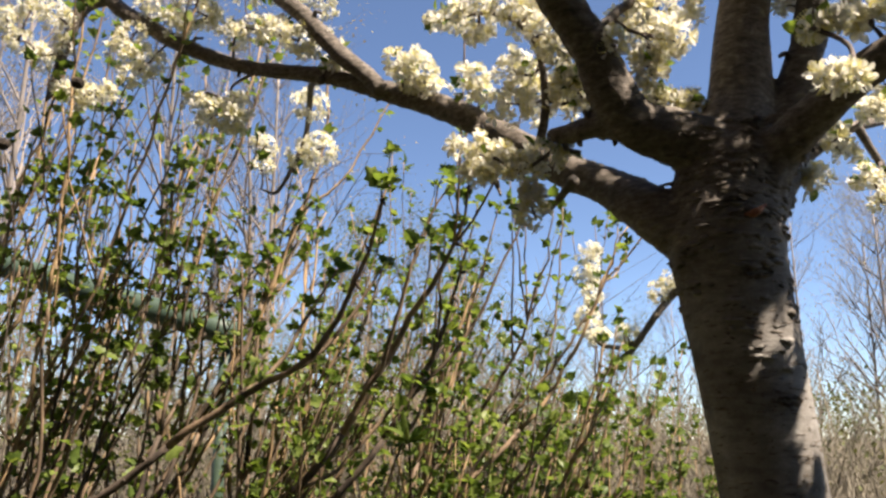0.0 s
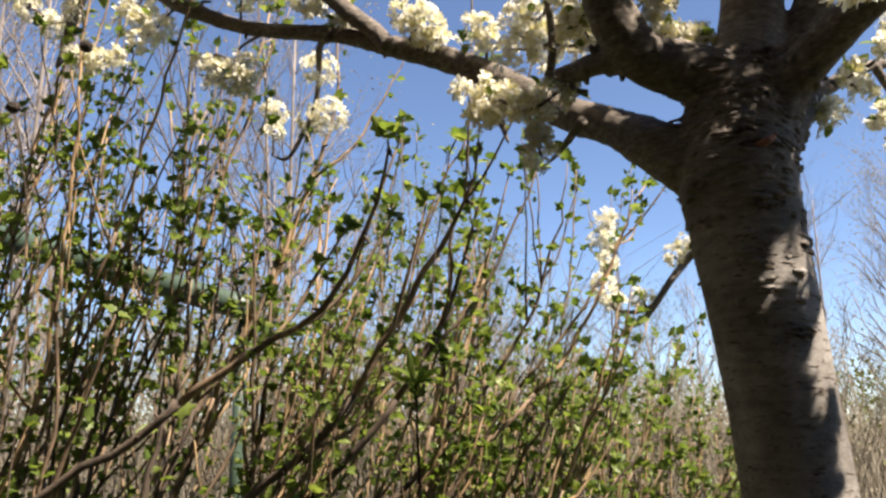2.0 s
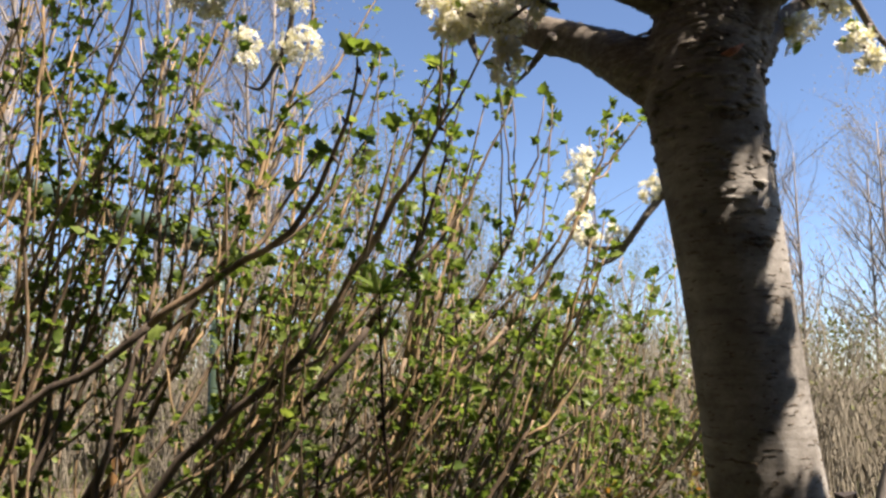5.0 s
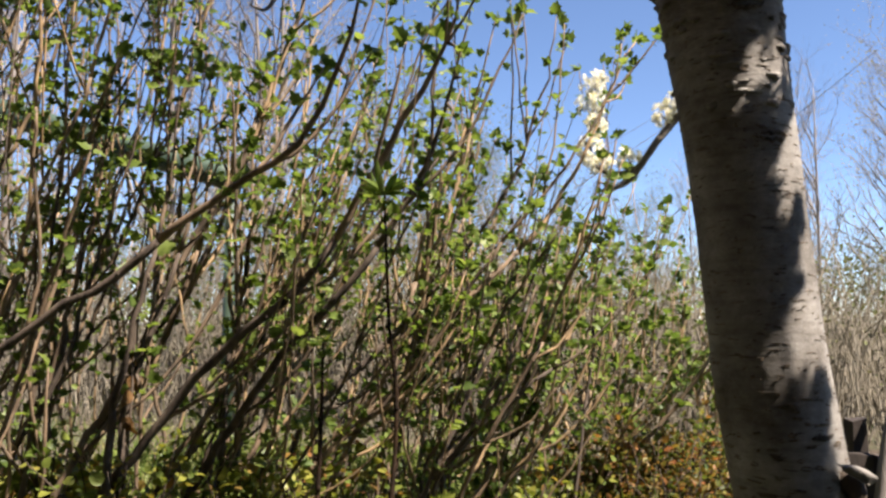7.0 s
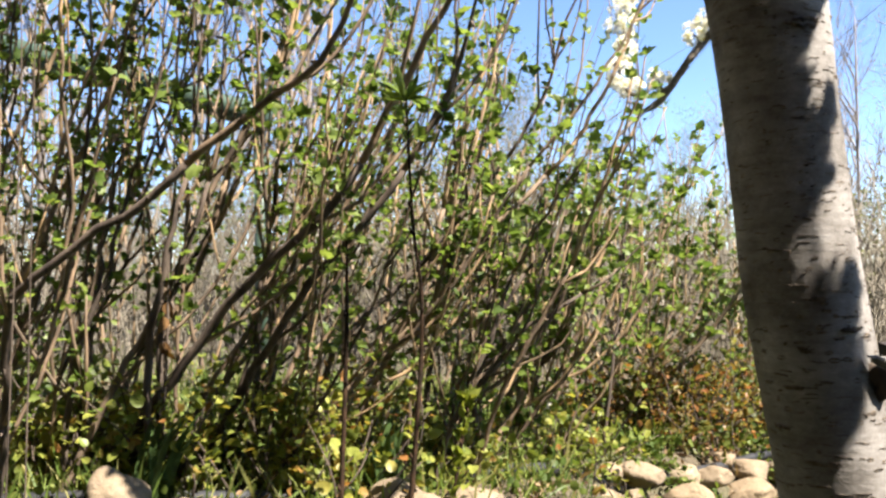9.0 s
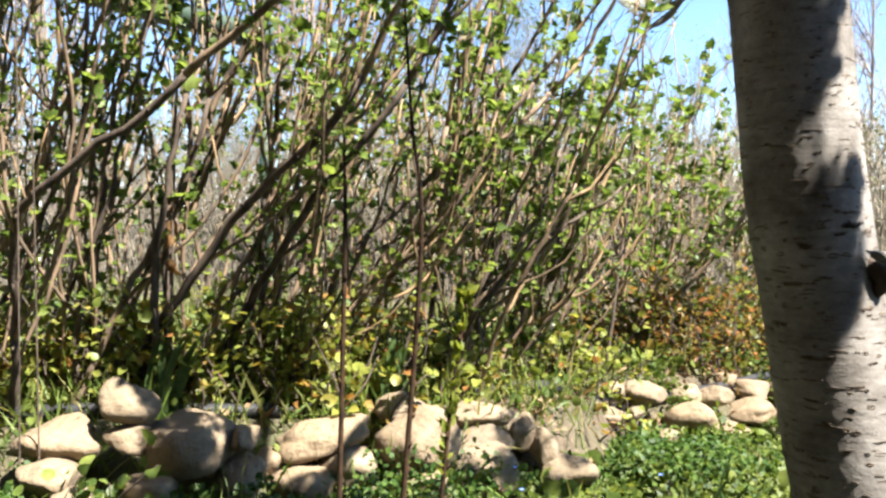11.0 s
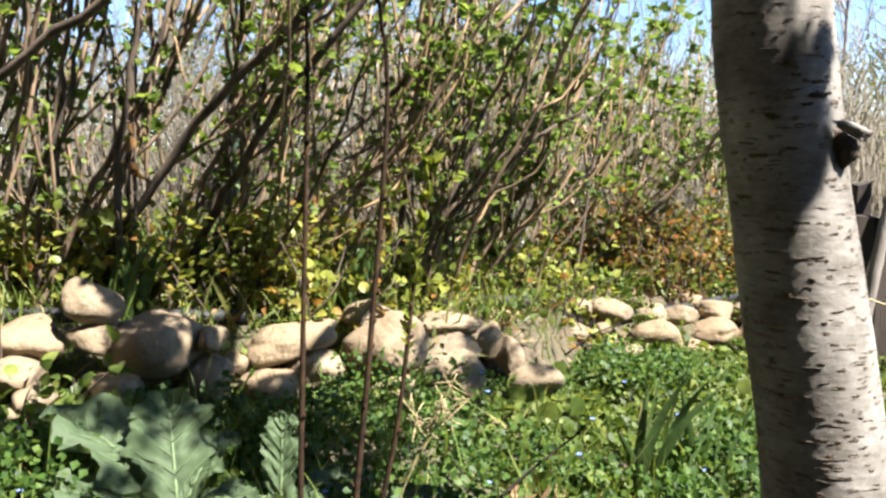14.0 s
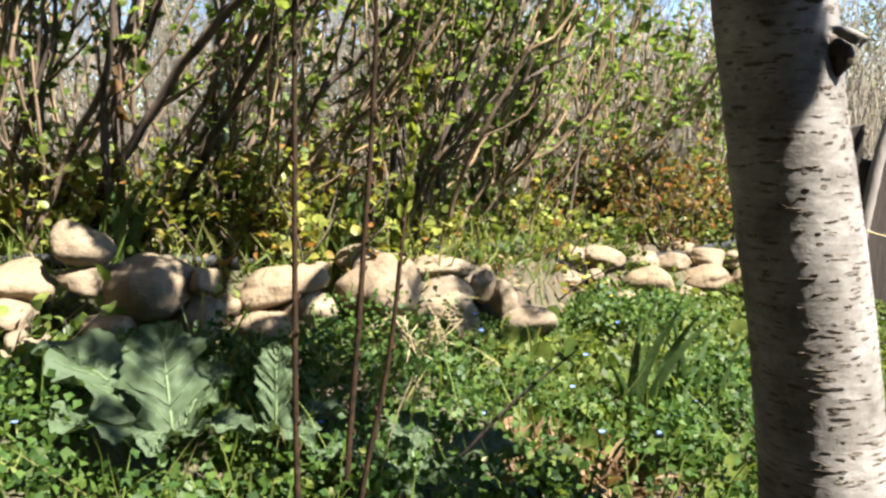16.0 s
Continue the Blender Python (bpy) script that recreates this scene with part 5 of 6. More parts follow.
    scatter(g, OVAL, p[1::2], unit(rng, len(p[1::2]), 0.1), unit(rng, len(p[1::2]), 1.0), rng.uniform(0.015, 0.035, len(p[1::2])))
    tagged(part("dry_litter", g, STRAW), "brown dry leaves and straw on the soil", "litter", kind="stuff")

    # speedwell: tiny blue flowers
    g = Geo()
    spots = places(42, -1.2, 1.4, 1.1, 2.4, before_wall)
    spots[:, 2] += rng.uniform(0.1, 0.15, len(spots))
    for a in range(4):
        ang = math.pi / 2 * a
        d = np.tile([math.cos(ang), math.sin(ang) - 0.2, 0.25], (len(spots), 1))
        scatter(g, ROUND, spots, d, np.tile([0.0, -0.5, 1.0], (len(spots), 1)), np.full(len(spots), 0.0062))
    tagged(part("speedwell_flowers", g, VERONICA), "tiny pale blue speedwell flowers in the weeds", "flowers", kind="stuff")


weeds()


def lobed_leaf(rng, base, way, length, width):
    """A broad, wavy, lobed leaf and its ribs: two Geos."""
    g, ribs = Geo(), Geo()
    base, way = Vector(base), Vector(way).normalized()
    side = way.cross(Vector((0, 0, 1))).normalized()
    up = side.cross(way)
    n, k = 64, 10
    ph = [rng.uniform(0, 6.3), rng.uniform(0, 6.3)]

    def at(t, u):
        s = 0 if u < 0 else 1
        lobe = 0.85 + 0.11 * math.sin(t * 17.0 + ph[s]) + 0.05 * math.sin(t * 47.0 + ph[1 - s]) + 0.045 * math.asin(math.sin(t * 71.0 + ph[s]))
        w = width * (math.sin(math.pi * min(1, t * 0.9 + 0.1)) ** 0.6) * lobe
        lift = 0.16 * width * abs(u) ** 1.5 * math.sin(t * 17 + u * 3 + ph[0]) + 0.005 * noise.noise((t * 14, u * 5, ph[0])) + 0.0015 * math.cos((t - abs(u) * 0.16) * 2 * math.pi * 8)
        return base + way * (length * t + abs(u) * 0.12 * length) + side * (w * u) + up * (lift + 0.25 * width * abs(u)) + Vector((0, 0, 0.05 * math.sin(t * 2.2) - 0.14 * length * t * t))

    v = [tuple(at(i / n, j / k)) for i in range(n + 1) for j in range(-k, k + 1)]
    m = 2 * k + 1
    g.add(v, [(i * m + j, i * m + j + 1, (i + 1) * m + j + 1, (i + 1) * m + j) for i in range(n) for j in range(m - 1)])
    tube(ribs, [at(t, 0) + up * 0.001 for t in (0, 0.2, 0.4, 0.6, 0.8, 0.98)], [0.0042, 0.0034, 0.0026, 0.002, 0.0013, 0.0006], 6)
    for i in range(1, 8):
        for s in (-1, 1):
            tube(ribs, [at(i / 8 + 0.16 * u, s * u) + up * 0.0005 for u in (0.0, 0.3, 0.6, 0.85)], [0.0011, 0.0009, 0.0007, 0.0004], 4)
    return g, ribs


def rosettes():
    rng = np.random.default_rng(71)

    def rosette(x, y, up, leaves):
        z = height(x, y)
        ob = thing("thistle_rosette", (x, y, z), "broad rosette of wavy grey-green lobed leaves", "weed", "grey-green rosettes")
        g = Geo()
        tube(g, [(x, y, z - 0.03), (x, y, z + up)], [0.012, 0.008], 8)
        part("stalk", g, THISTLE, ob)
        for way, ln, wd in leaves:
            g, ribs = lobed_leaf(rng, (x, y, z + up), way, ln, wd)
            part("rib", ribs, RIB, part("leaf", g, THISTLE, ob), "pale leaf rib with side veins")

    rosette(-0.415, 1.34, 0.1, [((-0.35, 0.75, 0.75), 0.2, 0.085), ((-1, 0.5, 0.45), 0.32, 0.095), ((0.45, 0.7, 0.45), 0.14, 0.05), ((-1, -0.15, 0.1), 0.22, 0.07), ((0.1, -0.9, 0.1), 0.12, 0.05), ((-0.75, 0.75, 0.3), 0.24, 0.07), ((0.9, -0.2, 0.05), 0.14, 0.05)])
    rosette(-0.256, 1.41, 0.09, [((0.0, 0.35, 1.0), 0.14, 0.042), ((0.9, 0.2, 0.1), 0.12, 0.04), ((-0.2, -0.8, 0.1), 0.1, 0.04), ((0.5, -0.6, 0.0), 0.12, 0.045)])
    rosette(0.0, 1.33, 0.07, [((0.8, 0.1, 0.05), 0.17, 0.06), ((-0.8, -0.1, 0.1), 0.16, 0.055), ((0.2, -1, -0.1), 0.13, 0.055), ((-0.2, 0.6, 0.3), 0.1, 0.045)])


rosettes()


def strap_leaves(x, y, seed, count, tall, label="clump of upright strap-like bulb leaves"):
    rng = np.random.default_rng(seed)
    z = height(x, y)
    ob = thing("bulb_clump", (x, y, z), label, "plant", "bulb clumps in the grass")
    for _ in range(count):
        g = Geo()
        b = Vector((x + rng.normal() * 0.03, y + rng.normal() * 0.03, z - 0.01))
        h = tall * rng.uniform(0.65, 1.1)
        o = Vector((0.14 + rng.normal() * 0.2, rng.normal() * 0.15, 0)) * h
        side = Vector((rng.normal(), rng.normal() * 0.4, 0)).normalized()
        v, n = [], 9
        for i in range(n):
            t = i / (n - 1)
            c = b + Vector((0, 0, h * t * (1 - 0.12 * t))) + o * t * t
            w = 0.0125 * (1 - t ** 4) + 0.0004
            for u, lift in ((-1, 0.0), (0, -0.003), (1, 0.0)):
                v.append(tuple(c + side * (w * u) + Vector((side.y, -side.x, 0)) * lift))
        g.add(v, [(i * 3 + j, i * 3 + j + 1, i * 3 + j + 4, i * 3 + j + 3) for i in range(n - 1) for j in (0, 1)])
        part("blade", g, STRAP, ob)


strap_leaves(0.49, 1.8, 81, 9, 0.38)
strap_leaves(0.59, 1.78, 82, 8, 0.37)
strap_leaves(-0.84, 2.14, 84, 10, 0.3)
strap_leaves(-0.25, 2.4, 85, 8, 0.3)


# ---- saplings, sticks and dry stalks in the foreground ----
def sapling(pts, rads, seed, tuft, label, star=1.0):
    rng = np.random.default_rng(seed)
    pts = [(pts[0][0], pts[0][1], height(pts[0][0], pts[0][1]) - 0.04)] + list(pts[1:])
    ob = thing("sapling", (pts[0][0], pts[0][1], height(pts[0][0], pts[0][1])), label, "sapling", "thin saplings before the stones")
    g = Geo()
    path, rr = smooth_path(pts, rads, 0.02)
    tube(g, path, rr, 10, None, 0.08, 60)
    part("stem", g, SAPLING, ob)
    for i in range(4, len(path) - 1, 2):
        g = Geo()
        d = (path[i + 1] - path[i]).normalized()
        o = Vector(rng.normal(size=3))
        o = (o - d * o.dot(d)).normalized()
        p = path[i] + o * rr[i] * 0.8
        tube(g, [p, p + o * 0.003 + d * 0.004, p + o * 0.004 + d * 0.009], [0.002, 0.0022, 0.0006], 6)
        part("bud", g, SAPLING, ob)
    leaves = []
    if tuft:
        for i in range(int(len(path) * (1 - tuft)), len(path)):
            d = (path[i] - path[i - 1]).normalized()
            for _ in range(9 if tuft < 0.2 else 0):
                o = Vector(rng.normal(size=3))
                o = (o - d * o.dot(d)).normalized()
                leaves.append((path[i], (o + d * 1.1).normalized(), rng.uniform(0.5, 1.1)))
        for _ in range(24 if tuft < 0.2 else 0):
            o = Vector((rng.normal(), rng.normal(), 0.5)).normalized()
            leaves.append((path[-1], o, rng.uniform(0.7, 1.2) * star))
        for k in range(85 if tuft > 0.2 else 0):
            t = (1 - rng.random() ** 1.6 * tuft) * (len(path) - 1.001)
            i = int(t)
            p = path[i].lerp(path[i + 1], t - i)
            o = Vector((rng.normal(), rng.normal(), 0)).normalized()
            leaves.append((p + o * 0.003, (o * rng.uniform(0.3, 0.9) + Vector((0, 0, 1))).normalized(), rng.uniform(0.6, 1.15)))
    put_leaves(rng, leaves, ob, 0.018 if tuft > 0.2 else 0.018, YOUNG if tuft > 0.2 else SHRUB_LEAF, POINTED if tuft > 0.2 else NARROW, "leaf_tuft")


sapling([(-0.138, 1.05, 0), (-0.137, 1.05, 0.316), (-0.127, 1.05, 0.568), (-0.111, 1.05, 0.9), (-0.109, 1.05, 1.03)], [0.005, 0.0042, 0.0036, 0.0028, 0.0014], 91, 0.05, "slim reddish-brown sapling with small buds")
sapling([(-0.11, 1.2, 0), (-0.091, 1.2, 0.281), (-0.063, 1.2, 0.534), (-0.03, 1.2, 0.9), (-0.043, 1.22, 1.064), (-0.051, 1.23, 1.244)], [0.0055, 0.005, 0.0044, 0.0032, 0.0024, 0.0015], 92, 0.06, "slim dark sapling with a leafy tip", 2.6)
sapling([(-0.085, 1.1, 0), (-0.06, 1.1, 0.25), (-0.014, 1.1, 0.462), (0.016, 1.1, 0.69), (0.039, 1.1, 0.825)], [0.0045, 0.004, 0.0035, 0.0028, 0.0015], 93, 0.32, "short thin sapling with green opening leaves")


def stick():
    ob = thing("leaning_stick", (-0.09, 1.25, height(-0.09, 1.25)), "dark leaning bare shoot in the weeds", "stick")
    g = Geo()
    tube(g, [(-0.12, 1.25, height(-0.12, 1.25) - 0.03), (0.017, 1.25, 0.176), (0.153, 1.25, 0.323), (0.257, 1.25, 0.413)], [0.004, 0.0036, 0.0028, 0.0014], 8, 0.02, 0.1, 80)
    part("stem", g, SEED, ob)
    rng = np.random.default_rng(95)
    lv = [(Vector((0.257, 1.25, 0.413)) - Vector((0.02, 0, 0.018)) * k, Vector((rng.normal(), rng.normal(), 1.0)).normalized(), rng.uniform(0.5, 1)) for k in range(7) for _ in range(3)]
    put_leaves(rng, lv, ob, 0.016, CLOVER, OVAL, "leaf_tuft")
    ob = thing("dry_weed", (-0.07, 1.2, height(-0.07, 1.2)), "dry straw-coloured weed stalk with spiky head", "dry weed")
    g = Geo()
    tube(g, [(-0.075, 1.2, height(-0.075, 1.2) - 0.02), (-0.048, 1.2, 0.216), (-0.019, 1.2, 0.325), (0.03, 1.2, 0.435)], [0.0015, 0.0014, 0.0012, 0.0009], 6, 0.02)
    part("stalk", g, DRY, ob)
    g = Geo()
    for q in ((0.066, 1.2, 0.515), (-0.022, 1.2, 0.485), (0.045, 1.19, 0.485), (0.09, 1.2, 0.482), (0.0, 1.2, 0.445), (0.06, 1.2, 0.45)):
        mid = Vector((0.025, 1.2, 0.425)).lerp(Vector(q), 0.55) + Vector(rng.normal(size=3)) * 0.006
        tube(g, [(0.025, 1.2, 0.425), mid, q], [0.0011, 0.0009, 0.0007], 5)
        for _ in range(11):
            o = Vector(rng.normal(size=3)) * 0.012
            a = Vector((0.025, 1.2, 0.425)).lerp(Vector(q), rng.uniform(0.3, 1))
            tube(g, [a, a + o * 1.2], [0.0007, 0.0009], 4)
    tagged(part("seed_spray", g, DRY, ob), kind="stuff")


stick()


def white_flower(x, y, z):
    ob = thing("white_flower", (x, y, height(x, y)), "small white flower on a thin stalk in the grass", "flower")
    g = Geo()
    tube(g, [(x + 0.01, y, height(x, y) - 0.01), (x, y, z)], [0.002, 0.0015], 6)
    part("stalk", g, STRAP, ob)
    g = Geo()
    n = 7
    a = np.arange(n) * 2 * math.pi / n
    d = np.stack([np.cos(a), np.full(n, -0.35), np.sin(a)], 1)
    scatter(g, OVAL, np.tile([x, y, z], (n, 1)), d, np.tile([0.0, -1.0, 0.3], (n, 1)), np.full(n, 0.024))
    part("petals", g, PETAL, ob)
    g = Geo()
    tube(g, [(x, y + 0.002, z), (x, y - 0.006, z + 0.001)], [0.006, 0.004], 8)
    part("flower_centre", g, YELLOW, ob)


white_flower(0.257, 3.1, 0.475)


def yellow_flowers():
    rng = np.random.default_rng(97)
    for k in range(5):
        x, y = 0.62 + rng.normal() * 0.06, 2.9 + rng.normal() * 0.1
        z = height(x, y) + rng.uniform(0.1, 0.17)
        ob = thing("yellow_flower", (x, y, height(x, y)), "tiny yellow flower among the weeds", "flower", "yellow flowers before the stones")
        g = Geo()
        tube(g, [(x, y, height(x, y) - 0.01), (x, y, z)], [0.0015, 0.001], 5)
        part("stalk", g, STRAP, ob)
        g = Geo()
        a = np.arange(6) * math.pi / 3
        scatter(g, OVAL, np.tile([x, y, z], (6, 1)), np.stack([np.cos(a), np.sin(a), np.full(6, 0.3)], 1), np.tile([0.0, -0.4, 1.0], (6, 1)), np.full(6, 0.009))
        part("petals", g, YELLOW, ob)


yellow_flowers()


def dead_leaves(x, y, z0, z1):
    """Withered leaves that cling to an upright dead shoot in the hedge."""
    rng = np.random.default_rng(98)
    ob = thing("dead_shoot", (x, y, height(x, y)), "dead shoot with withered orange-brown leaves in the hedge", "dead plant")
    g = Geo()
    tube(g, [(x - 0.03, y, height(x, y) - 0.02), (x, y, z0), (x + 0.01, y, z1 + 0.05)], [0.006, 0.004, 0.002], 8, 0.04)
    part("stem", g, OLD_STEM, ob)
    for k in range(8):
        g = Geo()
        p = np.array([[x + rng.normal() * 0.01, y + rng.normal() * 0.01, rng.uniform(z0, z1)]])
        d = np.array([[rng.normal() * 0.5, rng.normal() * 0.5 - 0.3, -1.0]])
        scatter(g, POINTED, p, d, unit(rng, 1) + np.array([[0.3, -1.0, 0.2]]), [rng.uniform(0.03, 0.055)])
        part("dead_leaf", g, DEAD_LEAF, ob)


dead_leaves(-0.83, 2.2, 0.78, 1.12)


def dead_head(pts, seed):
    ob = thing("dead_flower", (pts[0][0], pts[0][1], height(pts[0][0], pts[0][1])), "dark round seed head on a thin bent stalk", "dead flower", "dead flower stalks")
    g = Geo()
    tube(g, [(pts[0][0], pts[0][1], height(pts[0][0], pts[0][1]) - 0.02)] + list(pts[1:]), [0.0022] + [0.0016] * (len(pts) - 1), 6, 0.03)
    part("stalk", g, OLD_STEM, ob)
    bm = bmesh.new()
    bmesh.ops.create_icosphere(bm, subdivisions=3, radius=1.0)
    c = Vector(pts[-1])
    for v in bm.verts:
        r = 0.0165 * (1 + 0.14 * noise.noise(v.co * 6 + Vector((seed, 0, 0))))
        v.co = c + Vector((v.co.x * r, v.co.y * r, v.co.z * r * 0.9))
    me = bpy.data.meshes.new("seed_head")
    bm.to_mesh(me)
    bm.free()
    me.materials.append(SEED)
    head = new("seed_head", me)
    head.parent = ob
    head.matrix_parent_inverse = ob.matrix_basis.inverted()


dead_head([(-1.0, 1.8, 0), (-0.99, 1.82, 0.9), (-0.985, 1.84, 1.6), (-0.96, 1.84, 1.95), (-0.922, 1.84, 2.123)], 1)
dead_head([(-1.05, 1.8, 0), (-1.03, 1.82, 0.9), (-1.02, 1.84, 1.6), (-1.04, 1.8, 1.84), (-1.066, 1.8, 1.944)], 2)


# ---- black irrigation pipe on the bank, and the green rail behind the hedge ----
def hose():
    g = Geo()
    line = ((-2.2, 1.98), (-1.5, 2.05), (-1.0, 2.14), (-0.6, 2.24), (-0.2, 2.5), (0.1, 2.76), (0.3, 2.97), (0.54, 3.19), (0.75, 3.34), (1.0, 3.52), (1.4, 3.86), (2.0, 4.35))
    pts = [(x, y, height(x, y) + 0.02) for x, y in line]
    tube(g, pts, [0.022] * len(pts), 12, 0.05)
    tagged(part("irrigation_pipe", g, BLACK_PIPE), "black plastic irrigation pipe lying behind the stones", "pipe")


hose()


def green_rail():
    ob = thing("green_rail", (-1.9, 3.85, height(-1.9, 3.85)), "sloping green painted metal rail behind the hedge", "rail")
    g = Geo()
    tube(g, [(-2.9, 3.8, 2.3), (-2.184, 3.8, 2.085), (-1.468, 3.8, 1.875), (-1.2, 3.8, 1.795), (-1.0, 3.8, 1.735)], [0.062] * 5, 20, 0.1)
    part("rail", g, GREEN_PAINT, ob)
    for x, top in ((-2.75, 2.25), (-1.06, 1.74)):
        g = Geo()
        tube(g, [(x, 3.86, height(x, 3.86) - 0.1), (x, 3.86, top)], [0.03, 0.03], 14)
        part("post", g, GREEN_PAINT, ob)


green_rail()


# ---- old fence to the side ----
def board(g, x0, x1, y0, y1, z0, z1, seed, skew=0.0):
    rng = np.random.default_rng(seed)
    j = lambda: rng.normal() * 0.008
    v = [(x0 + j(), y0, z0), (x1 + j(), y0, z0), (x1 + j(), y1, z0), (x0 + j(), y1, z0), (x0 + skew + j(), y0, z1 + j()), (x1 + skew + j(), y0, z1 + j()), (x1 + skew + j(), y1, z1 + j()), (x0 + skew + j(), y1, z1 + j())]
    g.add(v, [(3, 2, 1, 0), (4, 5, 6, 7), (0, 1, 5, 4), (1, 2, 6, 5), (2, 3, 7, 6), (3, 0, 4, 7)])


def fence():
    ob = thing("old_fence", (2.4, 3.0, height(2.4, 3.0)), "old dark board fence with a pale weathered post", "fence")
    z = height(2.4, 3.0)
    for k in range(13):
        g = Geo()
        board(g, 1.4 + 0.15 * k, 1.546 + 0.15 * k, 3.0, 3.03, z - 0.12, 0.585 + 0.02 * math.sin(k * 5.0), 200 + k)
        part("board", g, OLD_WOOD, ob, smooth=False)
    for x, skew in ((1.5, 0.0), (2.2, 0.02), (2.9, -0.02)):
        g = Geo()
        board(g, x, x + 0.07, 3.06, 3.13, z - 0.15, 0.7, 230 + int(x * 10), skew)
        part("post", g, OLD_WOOD, ob, smooth=False)
    g = Geo()
    board(g, 1.4, 3.35, 3.03, 3.06, 0.3, 0.38, 240)
    part("rail", g, OLD_WOOD, ob, smooth=False)
    g = Geo()
    tube(g, [(1.47, 2.95, z - 0.05), (1.53, 2.96, 0.35), (1.6, 2.98, 0.7), (1.7, 2.98, 0.95)], [0.02, 0.022, 0.02, 0.012], 12, 0.03, 0.15, 30)
    part("prop", g, PALE_WOOD, ob, "pale weathered pole leaning on the boards")


def fallen_stalk():
    ob = thing("dry_stalk", (1.3, 1.85, height(1.3, 1.85)), "pale dry stalk leaning out of the grass", "dry weed")
    g = Geo()
    tube(g, [(1.32, 1.86, height(1.32, 1.86) - 0.02), (1.14, 1.82, 0.42), (0.97, 1.79, 0.5), (0.82, 1.77, 0.55)], [0.003, 0.0027, 0.0022, 0.0012], 8, 0.03)
    part("stalk", g, DRY, ob)


fallen_stalk()


fence()


# ---- bare spring trees and brush behind ----
def branch_out(g, rng, p, d, ln, r, depth, tips):
    n = 4
    path = [p]
    for _ in range(n):
        d = (d + Vector(rng.normal(size=3)) * 0.12 + Vector((0, 0, 0.06))).normalized()
        path.append(path[-1] + d * ln / n)
    tube(g, path, [r * (1 - 0.6 * i / n) for i in range(n + 1)], 4 if depth < 2 else 3, cap=False)
    if depth >= 3:
        tips.append((path[-1], d))
        return
    for _ in range(int(rng.integers(4, 6)) if depth < 2 else 4):
        i = int(rng.integers(1, n + 1))
        o = Vector(rng.normal(size=3))
        o = (o - d * o.dot(d)).normalized()
        branch_out(g, rng, path[i], (d * 1.0 + o * rng.uniform(0.35, 0.75)).normalized(), ln * rng.uniform(0.45, 0.65), r * 0.45, depth + 1, tips)


def bare_tree(seed, tall, leafy, label):
    rng = np.random.default_rng(seed)
    ob = thing("bare_tree", (0, 0, -50), label, "tree", "bare trees behind the hedge")
    g, tips = Geo(), []
    b = Vector((0, 0, -50.2))
    lean = Vector((rng.normal() * 0.04, rng.normal() * 0.04, 1))
    path = [b + lean * tall * t for t in (0, 0.25, 0.5, 0.75, 1.0)]
    tube(g, path, [tall * 0.008 * (1 - 0.8 * t) for t in (0, 0.25, 0.5, 0.75, 1.0)], 7)
    part("trunk", g, FAR_WOOD, ob)
    for k in range(26):
        g = Geo()
        t = rng.uniform(0.15, 1.0)
        a = rng.uniform(0, 2 * math.pi)
        d = Vector((math.cos(a) * 0.55, math.sin(a) * 0.55, 0.85)).normalized()
        branch_out(g, rng, b + lean * tall * t, d, tall * 0.26 * (1.15 - 0.6 * t), tall * 0.0042 * (1.2 - t), 1, tips)
        part("branch", g, FAR_WOOD, ob)
    if leafy:
        lv = [(p + Vector(rng.normal(size=3)) * 0.12, (d + Vector(rng.normal(size=3)) * 0.6).normalized(), rng.uniform(0.6, 1.3)) for p, d in tips for _ in range(leafy)]
        put_leaves(rng, lv, ob, 0.032, BUD_LEAF if leafy < 4 else FAR_LEAF, OVAL)
    return ob


def far_trees():
    rng = np.random.default_rng(101)
    kinds = [bare_tree(110, 6.0, 0, "tall bare grey tree with fine upright twigs"),
             bare_tree(111, 6.0, 3, "tall spring tree with tan opening buds"),
             bare_tree(112, 6.0, 0, "tall bare grey tree with fine upright twigs"),
             bare_tree(113, 4.5, 12, "spring tree with a thin green crown")]
    rows = []
    for x in np.arange(-9.5, -1.2, 0.85):
        rows.append((x + rng.normal() * 0.3, 8.5 + rng.uniform(-1.5, 2.0), rng.uniform(0.95, 1.35), int(rng.choice([0, 1, 2]))))
    for x in np.arange(-1.0, 4.5, 0.9):
        rows.append((x + rng.normal() * 0.3, 13 + rng.uniform(-1, 2), rng.uniform(0.42, 0.62), int(rng.choice([0, 1, 2]))))
    for x in np.arange(4.8, 12.0, 0.75):
        rows.append((x + rng.normal() * 0.3, 11.5 + rng.uniform(-1.5, 2), rng.uniform(0.66, 0.95), int(rng.choice([0, 1, 1, 2]))))
    rows += [(-1.1, 12.5, 1.0, 3), (-0.2, 13.5, 1.02, 3), (0.7, 12.6, 0.85, 3)] + [(x, 14.5 + 1.5 * math.sin(x * 5.0), 0.72 + 0.1 * math.sin(x * 3.0), 3) for x in (-9.5, -8.3, -7.2, -6.1, -5.0, -4.1, -3.1, -2.2, 2.0, 3.2)]
    first = {}
    for x, y, s, k in rows:
        m = pose(x, y, height(x, y), 0, 0, rng.uniform(0, 360)) @ Matrix.Scale(s, 4)
        if k in first:
            copy_thing(kinds[k], m)
        else:
            first[k] = m
    for k, m in first.items():
        kinds[k].matrix_basis = m


far_trees()


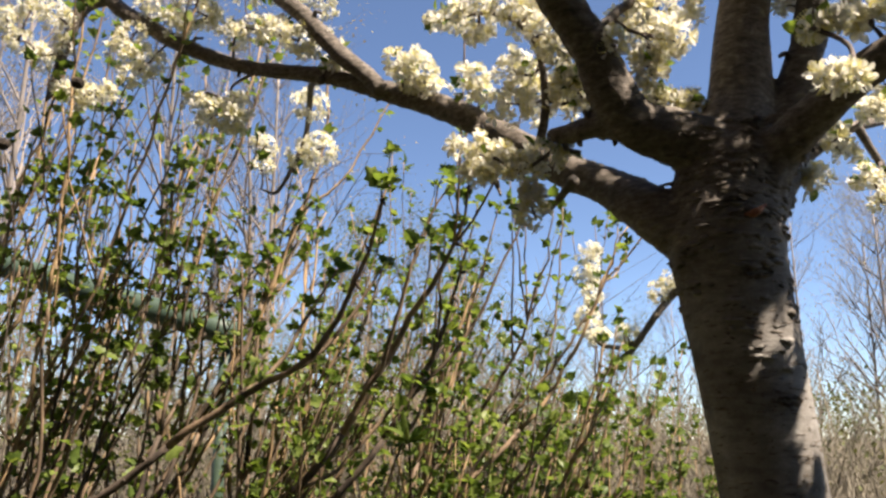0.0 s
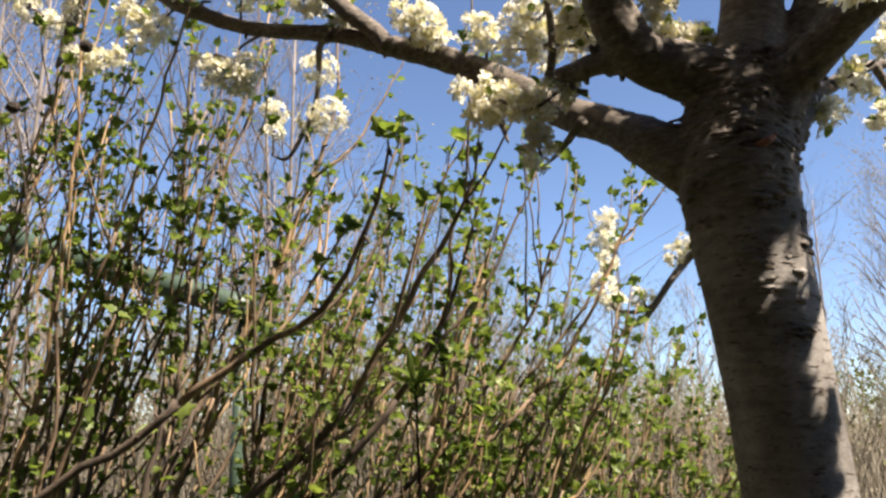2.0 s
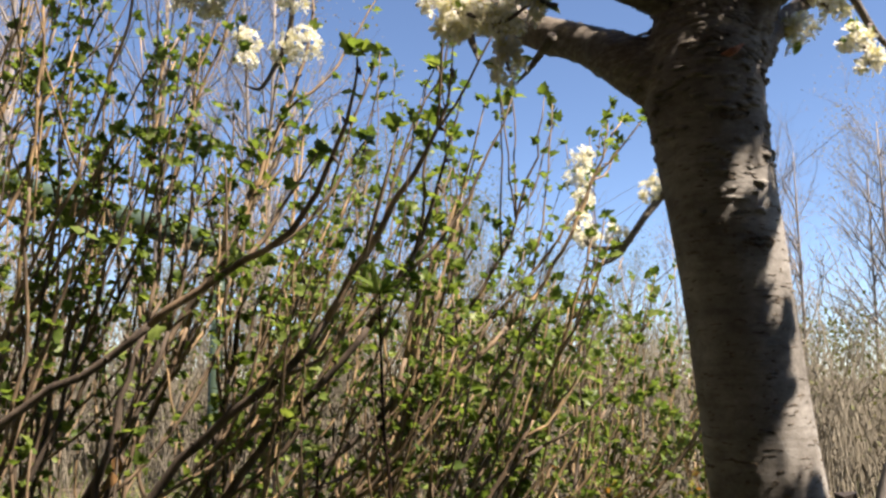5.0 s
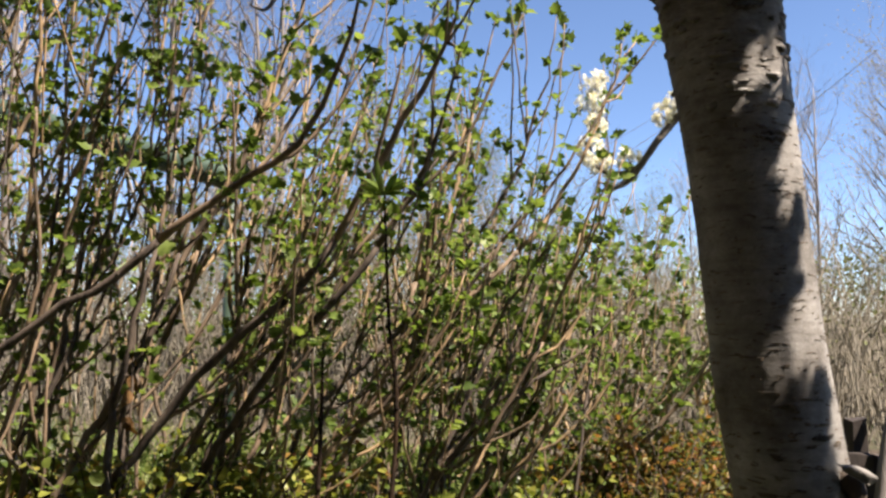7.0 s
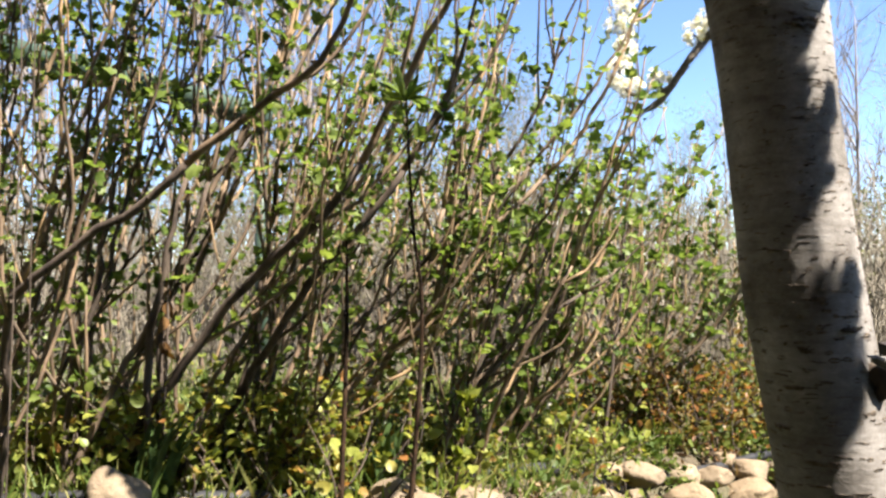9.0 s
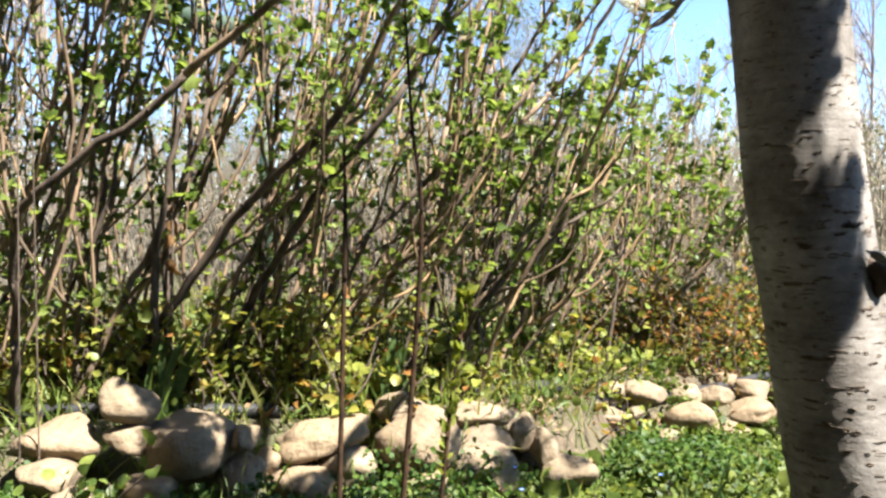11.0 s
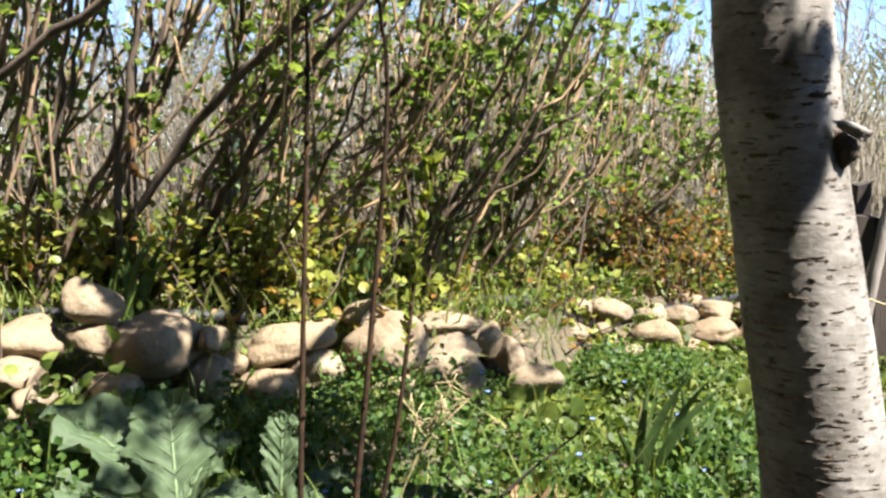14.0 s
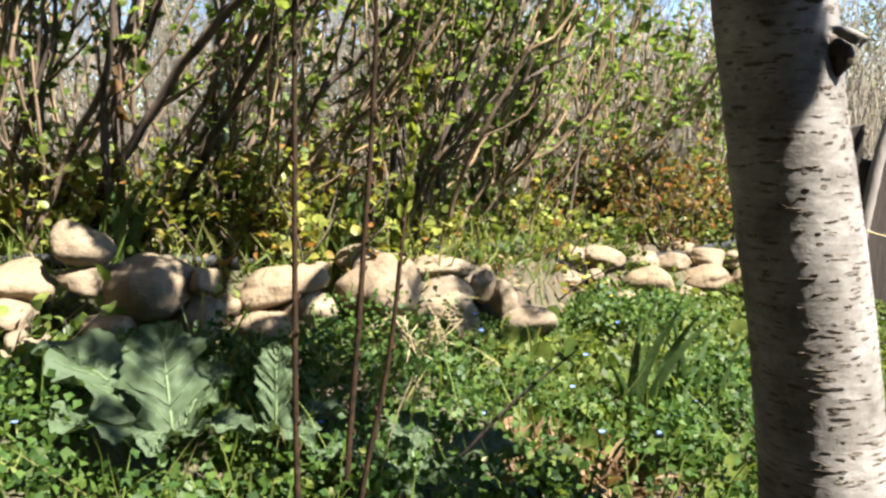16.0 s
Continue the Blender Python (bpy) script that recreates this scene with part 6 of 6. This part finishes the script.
def brush():
    rng = np.random.default_rng(121)
    g = Geo()
    for _ in range(5000):
        x = rng.uniform(-8, 10)
        y = rng.uniform(5.6, 10.0)
        if rng.random() < (0.55 if -0.62 < x / y < -0.3 else 0.45 if x < -1.2 else 0.0):
            continue
        z = height(x, y) - 0.05
        h = rng.uniform(0.8, 3.0) * (0.62 if x > 0.6 else 1.0) * (0.75 + 0.35 * noise.noise((x * 0.6, y * 0.3, 2.0)) + 0.15)
        o = Vector((rng.normal() * 0.35, rng.normal() * 0.25, 0)) * h
        p = [Vector((x, y, z)), Vector((x, y, z + h * 0.5)) + o * 0.35, Vector((x, y, z + h)) + o]
        r = rng.uniform(0.004, 0.009)
        tube(g, p, [r, r * 0.7, r * 0.25], 3, cap=False)
        for _ in range(3):
            t = rng.uniform(0.3, 0.9)
            a = p[0].lerp(p[2], t)
            tube(g, [a, a + Vector((rng.normal() * 0.2, rng.normal() * 0.15, 0.28)) * h * 0.6], [r * 0.6, r * 0.2], 3, cap=False)
    for _ in range(3000):
        x, y = rng.uniform(-8, 8), rng.uniform(6.5, 10.5)
        z = height(x, y) - 0.05
        h = rng.uniform(0.7, 1.9)
        o = Vector((rng.normal() * 0.3, rng.normal() * 0.2, 0)) * h
        r = rng.uniform(0.006, 0.013)
        tube(g, [Vector((x, y, z)), Vector((x, y, z + h * 0.5)) + o * 0.35, Vector((x, y, z + h)) + o], [r, r * 0.75, r * 0.3], 3, cap=False)
    lv = []
    for _ in range(560):
        x, y = rng.uniform(-7, 7), rng.uniform(6.0, 10.5)
        c = Vector((x, y, height(x, y) + rng.uniform(0.3, 1.0 + 0.11 * y) * (0.8 if x > 0.6 else 1.0)))
        for _ in range(34):
            p = c + Vector(rng.normal(size=3)) * 0.17
            lv.append((p, Vector(rng.normal(size=3)).normalized(), rng.uniform(0.6, 1.3)))
    lg = Geo()
    scatter(lg, OVAL, [tuple(l[0]) for l in lv], [tuple(l[1]) for l in lv], unit(rng, len(lv), 0.6), 0.04 * np.array([l[2] for l in lv]))
    tagged(part("brush_foliage", lg, FAR_LEAF), "hazy pale olive young foliage in the brush", "brush", kind="stuff")
    tagged(part("brush", g, BRUSH), "thicket of bare grey-brown brush behind the hedge", "brush", kind="stuff")


brush()
